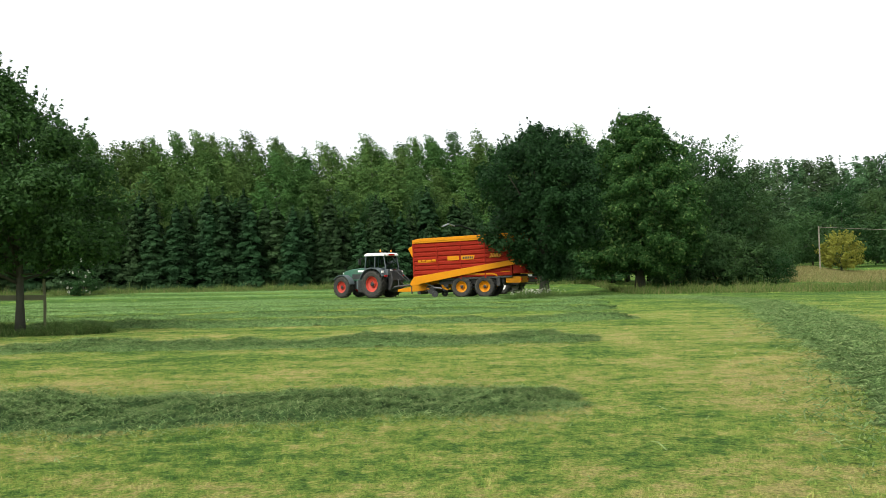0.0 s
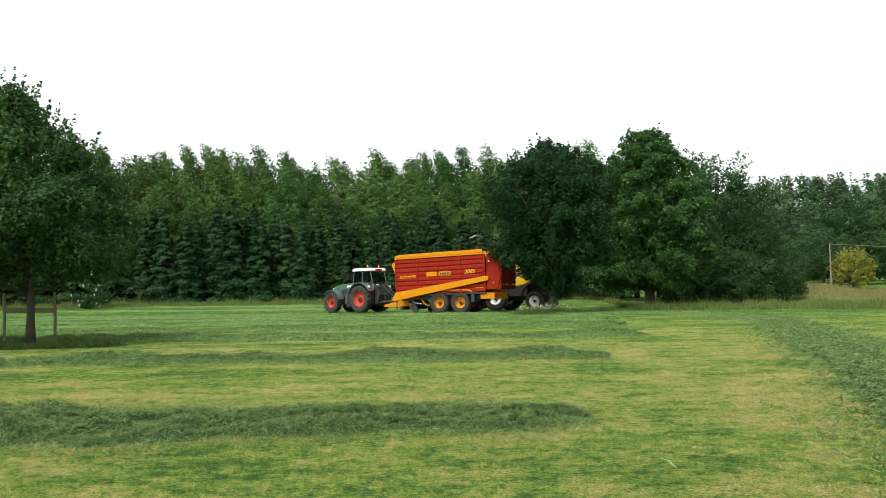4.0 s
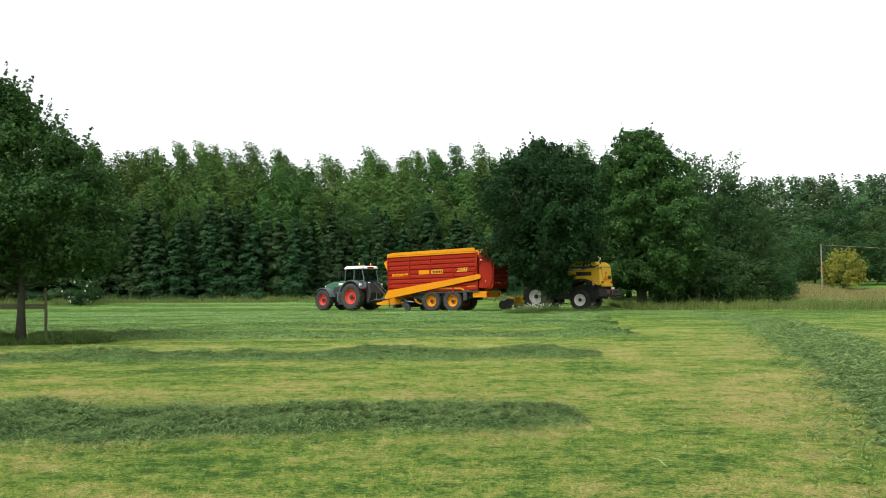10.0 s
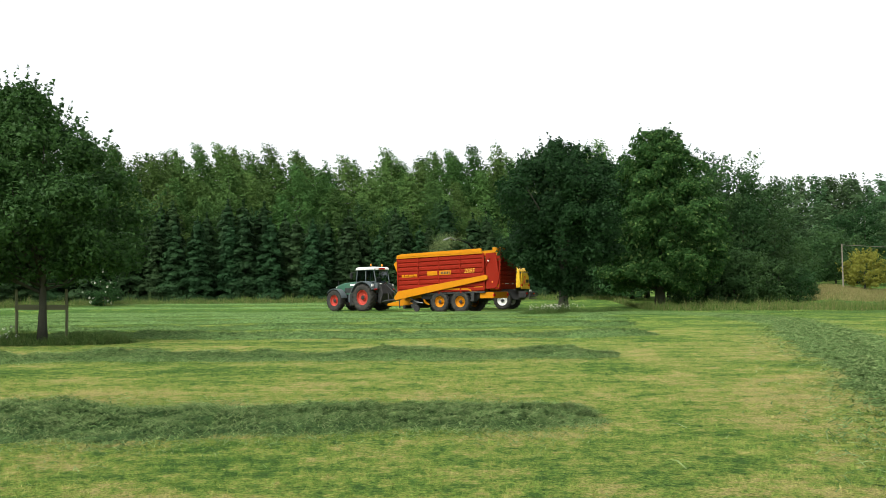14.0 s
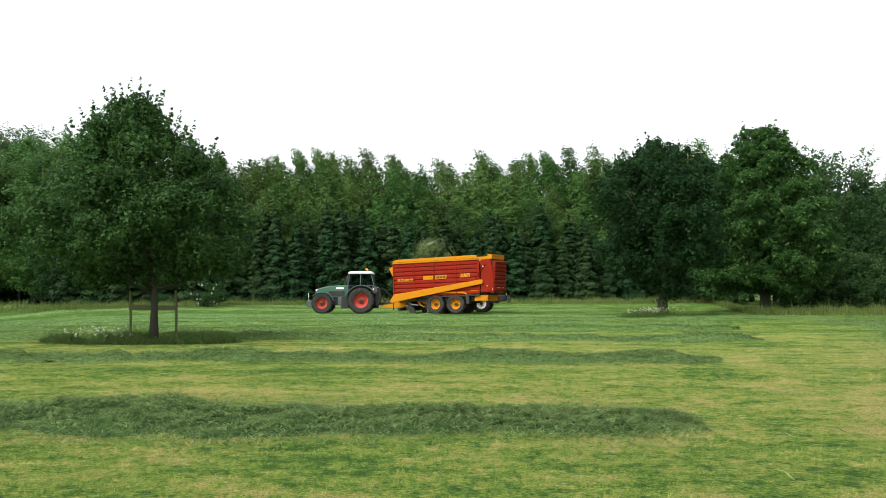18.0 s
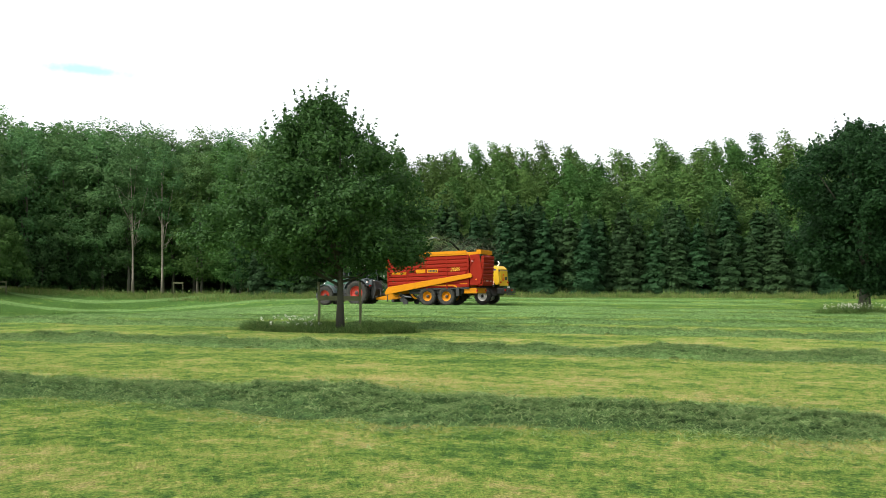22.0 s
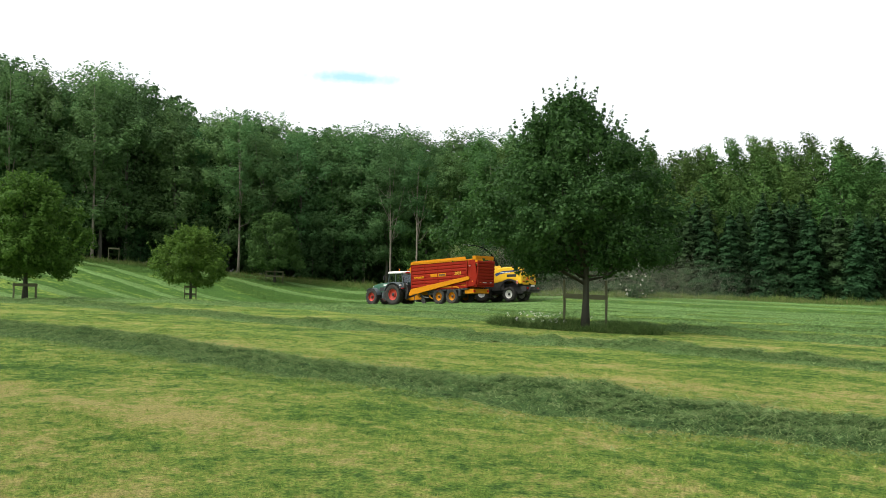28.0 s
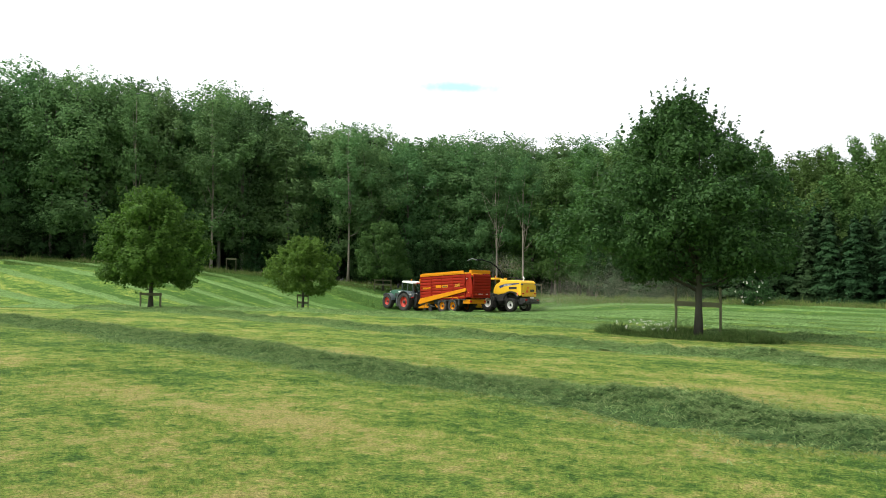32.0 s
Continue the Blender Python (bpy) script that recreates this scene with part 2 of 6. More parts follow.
# ---- mesh helpers ----
def smooth(e0, e1, v):
    v = np.clip((np.asarray(v, float) - e0) / (e1 - e0), 0, 1)
    return v * v * (3 - 2 * v)


def height(x, y):
    """The lie of the land: a level meadow with a shallow dip to the far left and a bank that climbs to the wood."""
    x, y = np.asarray(x, float), np.asarray(y, float)
    d = np.hypot(x, y)
    a = np.degrees(np.arctan2(-x, np.maximum(y, 1e-6)))
    a = np.where(y < 0, np.where(x < 0, 90, -90), a)
    left = smooth(24, 48, a)
    dip = -1.5 * left * smooth(40, 92, d)
    top = 0.55 + 3.0 * smooth(38, 68, a) + 0.15 * smooth(-12, -24, -a * -1)
    top = top - 0.25 * smooth(-9, -14, a)
    d0 = 72 + 24 * np.exp(-((a - 44) / 13) ** 2) - 7 * smooth(54, 66, a)
    d1 = 95 + 25 * smooth(30, 46, a)
    r = smooth(0, 1, (d - d0) / (d1 - d0))
    z = dip * (1 - r) + top * r
    z = z + 0.03 * np.clip(d - 90, 0, 150) * smooth(-16, -22, a)
    z = z + (0.85 * np.exp(-((a + 23.6) / 1.9) ** 2) + 0.25 * smooth(-24, -28, a)) * smooth(72, 93, d)
    z = z + 0.03 * np.exp(-((x + 13.6) ** 2 + (y - 26.7) ** 2) / 60.0)
    return z + 0.025 * np.sin(x * 0.9 + y * 0.31) * np.sin(y * 0.77 - x * 0.2)


def hz(x, y):
    return float(height(x, y))


def mesh(name, verts, quads, tris=None, flat=True):
    """A mesh from arrays of vertices, quads and triangles."""
    me = bpy.data.meshes.new(name)
    quads = np.asarray(quads, np.int32).reshape(-1, 4)
    tris = np.zeros((0, 3), np.int32) if tris is None else np.asarray(tris, np.int32).reshape(-1, 3)
    me.vertices.add(len(verts))
    me.vertices.foreach_set("co", np.asarray(verts, np.float32).ravel())
    loops = np.concatenate([quads.ravel(), tris.ravel()])
    me.loops.add(len(loops))
    me.loops.foreach_set("vertex_index", loops)
    starts = np.concatenate([np.arange(len(quads)) * 4, len(quads) * 4 + np.arange(len(tris)) * 3])
    me.polygons.add(len(starts))
    me.polygons.foreach_set("loop_start", starts.astype(np.int32))
    me.polygons.foreach_set("use_smooth", np.full(len(starts), not flat))
    me.update(calc_edges=True)
    return me


def put(name, me, material, parent=None, label="", at=None):
    ob = new(name, me)
    if material and not me.materials:
        me.materials.append(material)
    if parent:
        ob.parent = parent
    if at is not None:
        ob.matrix_basis = at
    return tagged(ob, label)


def part(name, bm, material, parent, label="", at=None, soft=False):
    me = bpy.data.meshes.new(name)
    bm.to_mesh(me)
    bm.free()
    if soft:
        me.polygons.foreach_set("use_smooth", np.full(len(me.polygons), True))
    return put(name, me, material, parent, label, at)


def thing(name, label, category, at, group="", kind=""):
    ob = new(name)
    ob.matrix_basis = at
    return tagged(ob, label, category, group, kind)


def add_box(bm, x0, x1, y0, y1, z0, z1, bevel=0.0, tilt=None):
    m = Matrix.Translation(((x0 + x1) / 2, (y0 + y1) / 2, (z0 + z1) / 2)) @ Matrix.Diagonal((x1 - x0, y1 - y0, z1 - z0, 1))
    if tilt is not None:
        m = tilt @ m
    vs = bmesh.ops.create_cube(bm, size=1, matrix=m)["verts"]
    if bevel:
        es = list({e for v in vs for e in v.link_edges})
        bmesh.ops.bevel(bm, geom=es, offset=bevel, segments=2, affect="EDGES", profile=0.6)
    return bm


def box(*a, **k):
    return add_box(bmesh.new(), *a, **k)


def add_prism(bm, outline, y0, y1, bevel=0.0):
    """A side outline in (x, z), given thickness from y0 to y1."""
    a = [bm.verts.new((x, y0, z)) for x, z in outline]
    b = [bm.verts.new((x, y1, z)) for x, z in outline]
    n = len(outline)
    fs = [bm.faces.new(a), bm.faces.new(b[::-1])]
    for i in range(n):
        fs.append(bm.faces.new((a[i], b[i], b[(i + 1) % n], a[(i + 1) % n])))
    bmesh.ops.recalc_face_normals(bm, faces=fs)
    if bevel:
        bmesh.ops.bevel(bm, geom=list({e for f in fs for e in f.edges}), offset=bevel, segments=2, affect="EDGES", profile=0.6)
    return bm


def prism(*a, **k):
    return add_prism(bmesh.new(), *a, **k)


def add_tube(bm, pts, radii, sides=8):
    """A tapered tube through points."""
    rings = []
    for i, p in enumerate(pts):
        p = Vector([float(q) for q in p])
        d = Vector([float(b - a) for a, b in zip(pts[max(i - 1, 0)], pts[min(i + 1, len(pts) - 1)])]).normalized()
        u = d.orthogonal().normalized()
        w = d.cross(u)
        r = float(radii[i] if hasattr(radii, "__len__") else radii)
        rings.append([bm.verts.new(p + r * (math.cos(t) * u + math.sin(t) * w)) for t in np.linspace(0, 2 * math.pi, sides, False).tolist()])
    for a, b in zip(rings, rings[1:]):
        k = min(range(sides), key=lambda j: (a[0].co - b[j].co).length)
        for i in range(sides):
            bm.faces.new((a[i], a[(i + 1) % sides], b[(i + 1 + k) % sides], b[(i + k) % sides]))
    bm.faces.new(rings[0][::-1])
    bm.faces.new(rings[-1])
    return bm


def tube(*a, **k):
    return add_tube(bmesh.new(), *a, **k)


def lathe(profile, sides=28, bm=None):
    """Turns a profile of (radius, y) about the y axis."""
    bm = bm or bmesh.new()
    rings = [[bm.verts.new((r * math.cos(t), y, r * math.sin(t))) for t in np.linspace(0, 2 * math.pi, sides, False).tolist()] for r, y in profile]
    for a, b in zip(rings, rings[1:]):
        for i in range(sides):
            bm.faces.new((a[i], b[i], b[(i + 1) % sides], a[(i + 1) % sides]))
    bmesh.ops.recalc_face_normals(bm, faces=bm.faces)
    return bm


# ---- the land ----
def build_ground():
    # one sheet: fine near the camera, coarser outward, to the horizon
    def axis(near, far_lo, far_hi, step):
        core = np.arange(near[0], near[1] + step, step)
        lo = near[0] - np.geomspace(1.5, near[0] - far_lo, 26)[::-1]
        hi = near[1] + np.geomspace(1.5, far_hi - near[1], 26)
        return np.concatenate([lo, core, hi])
    xs, ys = axis((-130, 80), -3000, 3000, 1.0), axis((-6, 130), -2500, 3500, 1.0)
    gx, gy = np.meshgrid(xs, ys)
    gz = height(gx, gy)
    verts = np.stack([gx, gy, gz], -1).reshape(-1, 3)
    i = np.arange(len(ys) - 1)[:, None] * len(xs) + np.arange(len(xs) - 1)
    quads = np.stack([i, i + 1, i + 1 + len(xs), i + len(xs)], -1).reshape(-1, 4)
    ob = put("ground", mesh("ground", verts, quads, flat=False), MEADOW)
    tagged(ob, "freshly mown pale green and straw coloured meadow", "meadow", kind="structure")


def blades(xy, zs, length, width, lean, rng, curl=0.0):
    """Grass blades as single triangles standing at xy."""
    n = len(xy)
    a = rng.uniform(0, 2 * math.pi, n)
    l = length * rng.uniform(0.5, 1.35, n)
    tilt = np.clip(rng.normal(lean, 0.28, n), 0, 1.53)
    d = np.stack([np.cos(a) * np.sin(tilt), np.sin(a) * np.sin(tilt), np.cos(tilt)], -1)
    b = rng.uniform(0, 2 * math.pi, n)
    s = np.stack([np.cos(b), np.sin(b), np.zeros(n)], -1) * (width * rng.uniform(0.6, 1.4, n))[:, None] / 2
    p = np.column_stack([xy, zs])
    v = np.stack([p - s, p + s, p + d * l[:, None]], 1).reshape(-1, 3)
    return v, np.arange(n * 3).reshape(-1, 3)


def fan(rng, n, a0, a1, r0, r1):
    """Random places in a sector around the camera's stand, azimuths to the left of +y."""
    a = np.radians(rng.uniform(a0, a1, n))
    r = np.sqrt(rng.uniform(r0 ** 2, r1 ** 2, n))
    return np.column_stack([-np.sin(a) * r, np.cos(a) * r])


def grain(x, y, seed=0):
    """Smooth value noise in -1..1 on arrays."""
    x, y = np.asarray(x, float), np.asarray(y, float)
    i, j = np.floor(x).astype(np.int64), np.floor(y).astype(np.int64)
    u, v = x - i, y - j
    u, v = u * u * (3 - 2 * u), v * v * (3 - 2 * v)

    def h(a, c):
        n = (a * 374761393 + c * 668265263 + seed * 1442695041) & 0x7FFFFFFF
        n = ((n ^ (n >> 13)) * 1274126177) & 0x7FFFFFFF
        return ((n ^ (n >> 16)) & 0xFFFF) / 32767.5 - 1
    return (h(i, j) * (1 - u) + h(i + 1, j) * u) * (1 - v) + (h(i, j + 1) * (1 - u) + h(i + 1, j + 1) * u) * v


def build_stubble():
    rng = np.random.default_rng(3)
    vs, fs, k = [], [], 0
    for n, r0, r1, l, w in ((220000, 4.5, 10, 0.036, 0.0045), (180000, 10, 18, 0.040, 0.007), (100000, 18, 36, 0.046, 0.013), (50000, 36, 70, 0.06, 0.026)):
        xy = fan(rng, n, -34, 78, r0, r1)
        dens = 0.6 * grain(xy[:, 0] * 0.5, xy[:, 1] * 0.9, 2) + 0.6 * grain(xy[:, 0] * 2.3, xy[:, 1] * 3.1, 5)
        xy = xy[dens > rng.uniform(-0.9, 0.3, n)]
        cut = len(xy) // 2
        # half of the blades stand in tufts
        heart = xy[rng.integers(0, cut, cut // 26)]
        tuft = (heart[rng.integers(0, len(heart), cut)] + rng.normal(0, 1, (cut, 2)) * (0.035 + 0.0032 * r0))
        for part_xy, ll, ww, lean in ((tuft, l * 0.95, w, 0.70), (xy[cut:], l * 1.1, w * 0.75, 1.38)):
            v, f = blades(part_xy, height(*part_xy.T) + 0.004, ll, ww, lean, rng)
            vs.append(v), fs.append(f + k)
            k += len(v)
    me = mesh("stubble", np.concatenate(vs), [], np.concatenate(fs))
    tagged(put("grass_stubble", me, STUBBLE), "short pale stubble of mown grass", "grass", kind="stuff")


def edge_distance(a):
    return float(95 + 25 * smooth(30, 46, a) - 27 * smooth(-9.5, -13, a))


def build_verge():
    """Unmown strip of grass with dry heads in front of the wood, and a dry bank to the right."""
    rng = np.random.default_rng(4)
    n = 60000
    a = rng.uniform(-36, 84, n)
    d = np.array([edge_distance(q) for q in a]) - 7.5 + rng.uniform(0, 9, n) * (1 + 0.6 * smooth(-9.5, -13, a))
    xy = np.column_stack([-np.sin(np.radians(a)) * d, np.cos(np.radians(a)) * d])
    tall = (0.50 + 0.02 * smooth(-10, -14, a) + 0.16 * np.sin(a * 3.1) * np.sin(a * 1.3 + 1)) * np.where(rng.uniform(0, 1, n) < 0.06, 1.8, 1.0)
    v, f = blades(xy, height(*xy.T) - 0.02, tall, 0.045, 0.35, rng)
    tagged(put("verge_grass", mesh("verge", v, [], f), VERGE), "tall unmown grass with dry seed heads along the wood", "grass", kind="stuff")
    n = 60000
    a = rng.uniform(37, 72, n)
    d = 97 + 9 * smooth(48, 53, a) + (24 - 9 * smooth(48, 53, a)) * rng.uniform(0, 1, n)
    xy = np.column_stack([-np.sin(np.radians(a)) * d, np.cos(np.radians(a)) * d])
    v, f = blades(xy, height(*xy.T) - 0.02, 0.20 + 0.06 * grain(xy[:, 0] * 0.2, xy[:, 1] * 0.2, 4), 0.05, 0.7, rng)
    tagged(put("rough_grass", mesh("rough_grass", v, [], f), ROUGH), "dark green uncut grass on the slope before the wood", "grass", kind="stuff")
    n = 40000
    a = rng.uniform(-36, -22.2, n)
    d = 80 + 24 * rng.uniform(0, 1, n)
    xy = np.column_stack([-np.sin(np.radians(a)) * d, np.cos(np.radians(a)) * d])
    v, f = blades(xy, height(*xy.T) - 0.02, 0.26 * np.where(rng.uniform(0, 1, n) < 0.1, 1.5, 1.0), 0.05, 0.45, rng)
    tagged(put("dry_grass", mesh("dry_bank", v, [], f), DRY), "dry straw coloured grass on the bank by the pole", "grass", kind="stuff")


def build_island(name, cx, cy, rx, ry, n, tall, flowers, label):
    """Long grass left standing round a tree, with white flower heads."""
    rng = np.random.default_rng(int(abs(cx) * 10))
    t, r = rng.uniform(0, 2 * math.pi, n), np.sqrt(rng.uniform(0, 1, n))
    xy = np.column_stack([cx + rx * r * np.cos(t), cy + ry * r * np.sin(t)])
    lump = 0.75 + 0.75 * grain(xy[:, 0] * 0.9, xy[:, 1] * 1.3, 7) + 0.3 * grain(xy[:, 0] * 2.7, xy[:, 1] * 2.7, 8)
    v, f = blades(xy, height(*xy.T) - 0.02, tall * np.clip(lump, 0.25, 2) * (1.15 - 0.5 * r ** 3), 0.035, 0.85, rng)
    base = thing(name, label, "grass", pose(0, 0, 0), kind="stuff")
    put("long_grass", mesh("long_grass", v, [], f), ISLAND, base)
    if flowers:
        fx = cx + rx * rng.normal(-0.35, 0.22, flowers)
        fy = cy + ry * rng.uniform(-0.8, 0.6, flowers)
        c = np.column_stack([fx, fy, height(fx, fy) + tall * rng.uniform(0.5, 1.1, flowers)])
        v, q = leaf_cards(c, np.full((flowers, 3), 0.05), 6, 0.045, rng)
        put("white_flowers", mesh("white_flowers", v, q), ELDER, base, "white umbel flower heads")


ROWS_Y = (10.5, 19.8, 28.6, 36.2, 43.4, 50.2, 56.6, 62.4, 76.0, 82.5)
ROWS_END = (1.65, 3.6, 6.5, 7.5, 8.5, 9.5, 10.5, -9.0, 4.0, 3.0)
ROWS_WIDE = (2.2, 1.75, 1.35, 1.15, 1.05, 1.05, 1.05, 1.05, 1.1, 1.1)
ROWS_TALL = (0.14, 0.157, 0.182, 0.154, 0.14, 0.126, 0.126, 0.126, 0.126, 0.126)


def windrow_line(k):
    """Centre line of one windrow: nearly straight along x, drawn from the headland to the far left."""
    step = (0.07, 0.10, 0.16, 0.22, 0.25, 0.25, 0.25, 0.3, 0.3, 0.3)[k]
    xs = np.arange(ROWS_END[k], -118, -step)
    ys = ROWS_Y[k] + 0.28 * np.sin(xs * 0.21 + k * 2.1) + 0.15 * np.sin(xs * 0.67 + k) - 0.0016 * np.clip(-30 - xs, 0, 100) ** 2 * (0.4 + 0.1 * k)
    return xs, ys, step


def heap(name, px, py, wide, tall, rng, label, idx, long, thin, across=17, ragged=0.42, lumps=0.12, stuff=HAY, stalks=STALKS):
    """A heaped swath of cut grass along a line: a lumpy, ragged body and loose stalks on it."""
    n, m = len(px), across
    tx, ty = np.gradient(px), np.gradient(py)
    ln = np.hypot(tx, ty)
    nx, ny = -ty / ln, tx / ln
    s = np.linspace(-1, 1, m)
    run = np.cumsum(ln)
    taper = np.clip(run / 1.1, 0.12, 1)
    w = wide * (1 + 0.7 * smooth(-38, -60, px)) / 2 * (1 + 0.26 * grain(run * 0.45, run * 0 + py[0], 1) + 0.24 * grain(run * 1.6, run * 0 + py[0], 2)) * taper ** 0.5
    h = tall * (1 + 0.40 * grain(run * 0.55, run * 0 + py[0], 3)) * taper
    gx = px[:, None] + nx[:, None] * w[:, None] * s
    gy = py[:, None] + ny[:, None] * w[:, None] * s
    rough = 0.55 * grain(gx * 1.7, gy * 2.1, 4) + 0.50 * grain(gx * 4.2, gy * 5.0, 5) + 0.35 * grain(gx * 9.0, gy * 10.0, 6)
    prof = (1 - s ** 2) ** 1.35
    gz = height(gx, gy) + prof * (0.80 * h[:, None] * 1.15 + lumps * rough) - 0.02 * np.abs(s) ** 6
    verts = np.stack([gx, gy, gz], -1).reshape(-1, 3)
    i = np.arange(n - 1)[:, None] * m + np.arange(m - 1)
    quads = np.stack([i, i + 1, i + 1 + m, i + m], -1).reshape(-1, 4)
    torn = grain(gx[:-1, :-1] * 2.6, gy[:-1, :-1] * 2.6, 8) + 0.6 * grain(gx[:-1, :-1] * 7, gy[:-1, :-1] * 7, 9)
    keep = (torn > -2.0 + ragged * 4 * np.abs(s[:-1] * 0.5 + s[1:] * 0.5) ** 3).ravel()
    base = thing(name, label, "windrow", pose(0, 0, 0), "windrows on the meadow")
    put("swath_body", mesh("swath_body", verts, quads[keep], flat=False), stuff, base)
    c = rng.normal(0, 0.55, len(idx)) * np.where(rng.uniform(0, 1, len(idx)) < 0.12, 1.7, 1.0)
    jj = np.clip(((c + 1) / 2 * (m - 1)), 0, m - 1).astype(int)
    p = np.column_stack([px[idx] + nx[idx] * w[idx] * c, py[idx] + ny[idx] * w[idx] * c, gz[idx, jj] + 0.01])
    out = np.abs(c) >= 1
    p[out, 2] = height(p[out, 0], p[out, 1]) + 0.01
    a = rng.uniform(0, 2 * math.pi, len(idx))
    d = np.stack([np.cos(a), np.sin(a) * 0.8, rng.normal(0.04, 0.14, len(idx))], -1) * (long * rng.uniform(0.35, 1.3, len(idx)))[:, None]
    sd = np.stack([-np.sin(a), np.cos(a), rng.uniform(-0.8, 0.8, len(idx))], -1) * (thin * rng.uniform(0.6, 1.5, len(idx)))[:, None]
    bend = p + d * 0.5 + np.array([0, 0, 0.03])
    v = np.stack([p - sd, p + sd, bend + sd, bend - sd, p + d], 1).reshape(-1, 3)
    q = np.arange(len(idx))[:, None] * 5
    tagged(put("stalk_cover", mesh("stalk_cover", v, q + np.array([0, 1, 2, 3]), q + np.array([3, 2, 4])), stalks, base), kind="stuff")


def build_windrows():
    rng = np.random.default_rng(11)
    for k in range(len(ROWS_Y)):
        xs, ys, step = windrow_line(k)
        many = (130000, 70000, 30000, 16000, 8000, 6000, 5000, 4000, 3000, 3000)[k]
        lim = (40, 50, 60, 75, 85, 95, 95, 95, 100, 100)[k]
        idx = (rng.uniform(0, 1, many) ** 1.25 * lim / step).astype(int)
        heap("windrow", xs, ys, ROWS_WIDE[k], ROWS_TALL[k], rng, "heaped dark green windrow of freshly cut grass on the meadow",
             idx, (0.15, 0.15, 0.15, 0.16, 0.16, 0.16, 0.18, 0.18, 0.2, 0.2)[k], (0.0032, 0.0045, 0.006, 0.007, 0.008, 0.009, 0.010, 0.010, 0.012, 0.012)[k], 25 if k == 0 else 15, 0.42 if k < 3 else 0.26, lumps=(0.125, 0.13, 0.12, 0.10, 0.09, 0.07, 0.03, 0.03, 0.03, 0.03)[k], stalks=STALKS if k < 3 else HAY)
    # the swath along the headland, curving away to the tree
    b = [(4.3, 2.5), (5.5, 8.0), (7.4, 14.0), (10.2, 22.0), (13.3, 32.0), (15.8, 43.0), (14.0, 52.5), (4.0, 57.0)]
    t = np.linspace(0, len(b) - 1, 420)
    px = np.interp(t, range(len(b)), [q[0] for q in b])
    py = np.interp(t, range(len(b)), [q[1] for q in b])
    ker = np.hanning(51) / np.hanning(51).sum()
    px = np.convolve(np.pad(px, 25, "edge"), ker, "valid")
    py = np.convolve(np.pad(py, 25, "edge"), ker, "valid")
    heap("headland_swath", px, py, 2.8, 0.085, rng, "flattened grey-green swath of cut grass curving along the headland", rng.integers(0, 330, 40000), 0.2, 0.006, 21, 0.36, 0.07, THIN_HAY, STALKS)


# ---- trees ----
def leaf_cards(centres, radii, per, size, rng, up=0.45, shell=0.55, tri=False, ruffle=0.35):
    """Leaves: small rhombs (or triangles, far off) scattered in the outer part of clumps round the centres."""
    c = np.repeat(np.asarray(centres, float), per, 0)
    r = np.repeat(np.asarray(radii, float), per, 0)
    n = len(c)
    d = rng.normal(size=(n, 3))
    d /= np.linalg.norm(d, axis=1)[:, None]
    p = c + d * r * (shell + (1 - shell) * rng.uniform(0, 1, n) ** 0.7)[:, None]
    nn = d * 0.9 + np.array([0, 0, up]) + rng.normal(0, ruffle, (n, 3))
    nn /= np.linalg.norm(nn, axis=1)[:, None]
    t = np.cross(nn, rng.normal(size=(n, 3)))
    t /= np.linalg.norm(t, axis=1)[:, None] + 1e-9
    b = np.cross(nn, t)
    l = (size * rng.uniform(0.6, 1.4, n))[:, None]
    if tri:
        v = np.stack([p - t * l * 0.5 - b * l * 0.4, p - t * l * 0.5 + b * l * 0.4, p + t * l * 0.6], 1).reshape(-1, 3)
        return v, np.arange(n * 3).reshape(-1, 3)
    v = np.stack([p - t * l * 0.5, p + b * l * 0.34, p + t * l * 0.5, p - b * l * 0.34], 1).reshape(-1, 3)
    return v, np.arange(n * 4).reshape(-1, 4)


def faces_mesh(name, v, f):
    return mesh(name, v, f) if f.shape[1] == 4 else mesh(name, v, [], f)


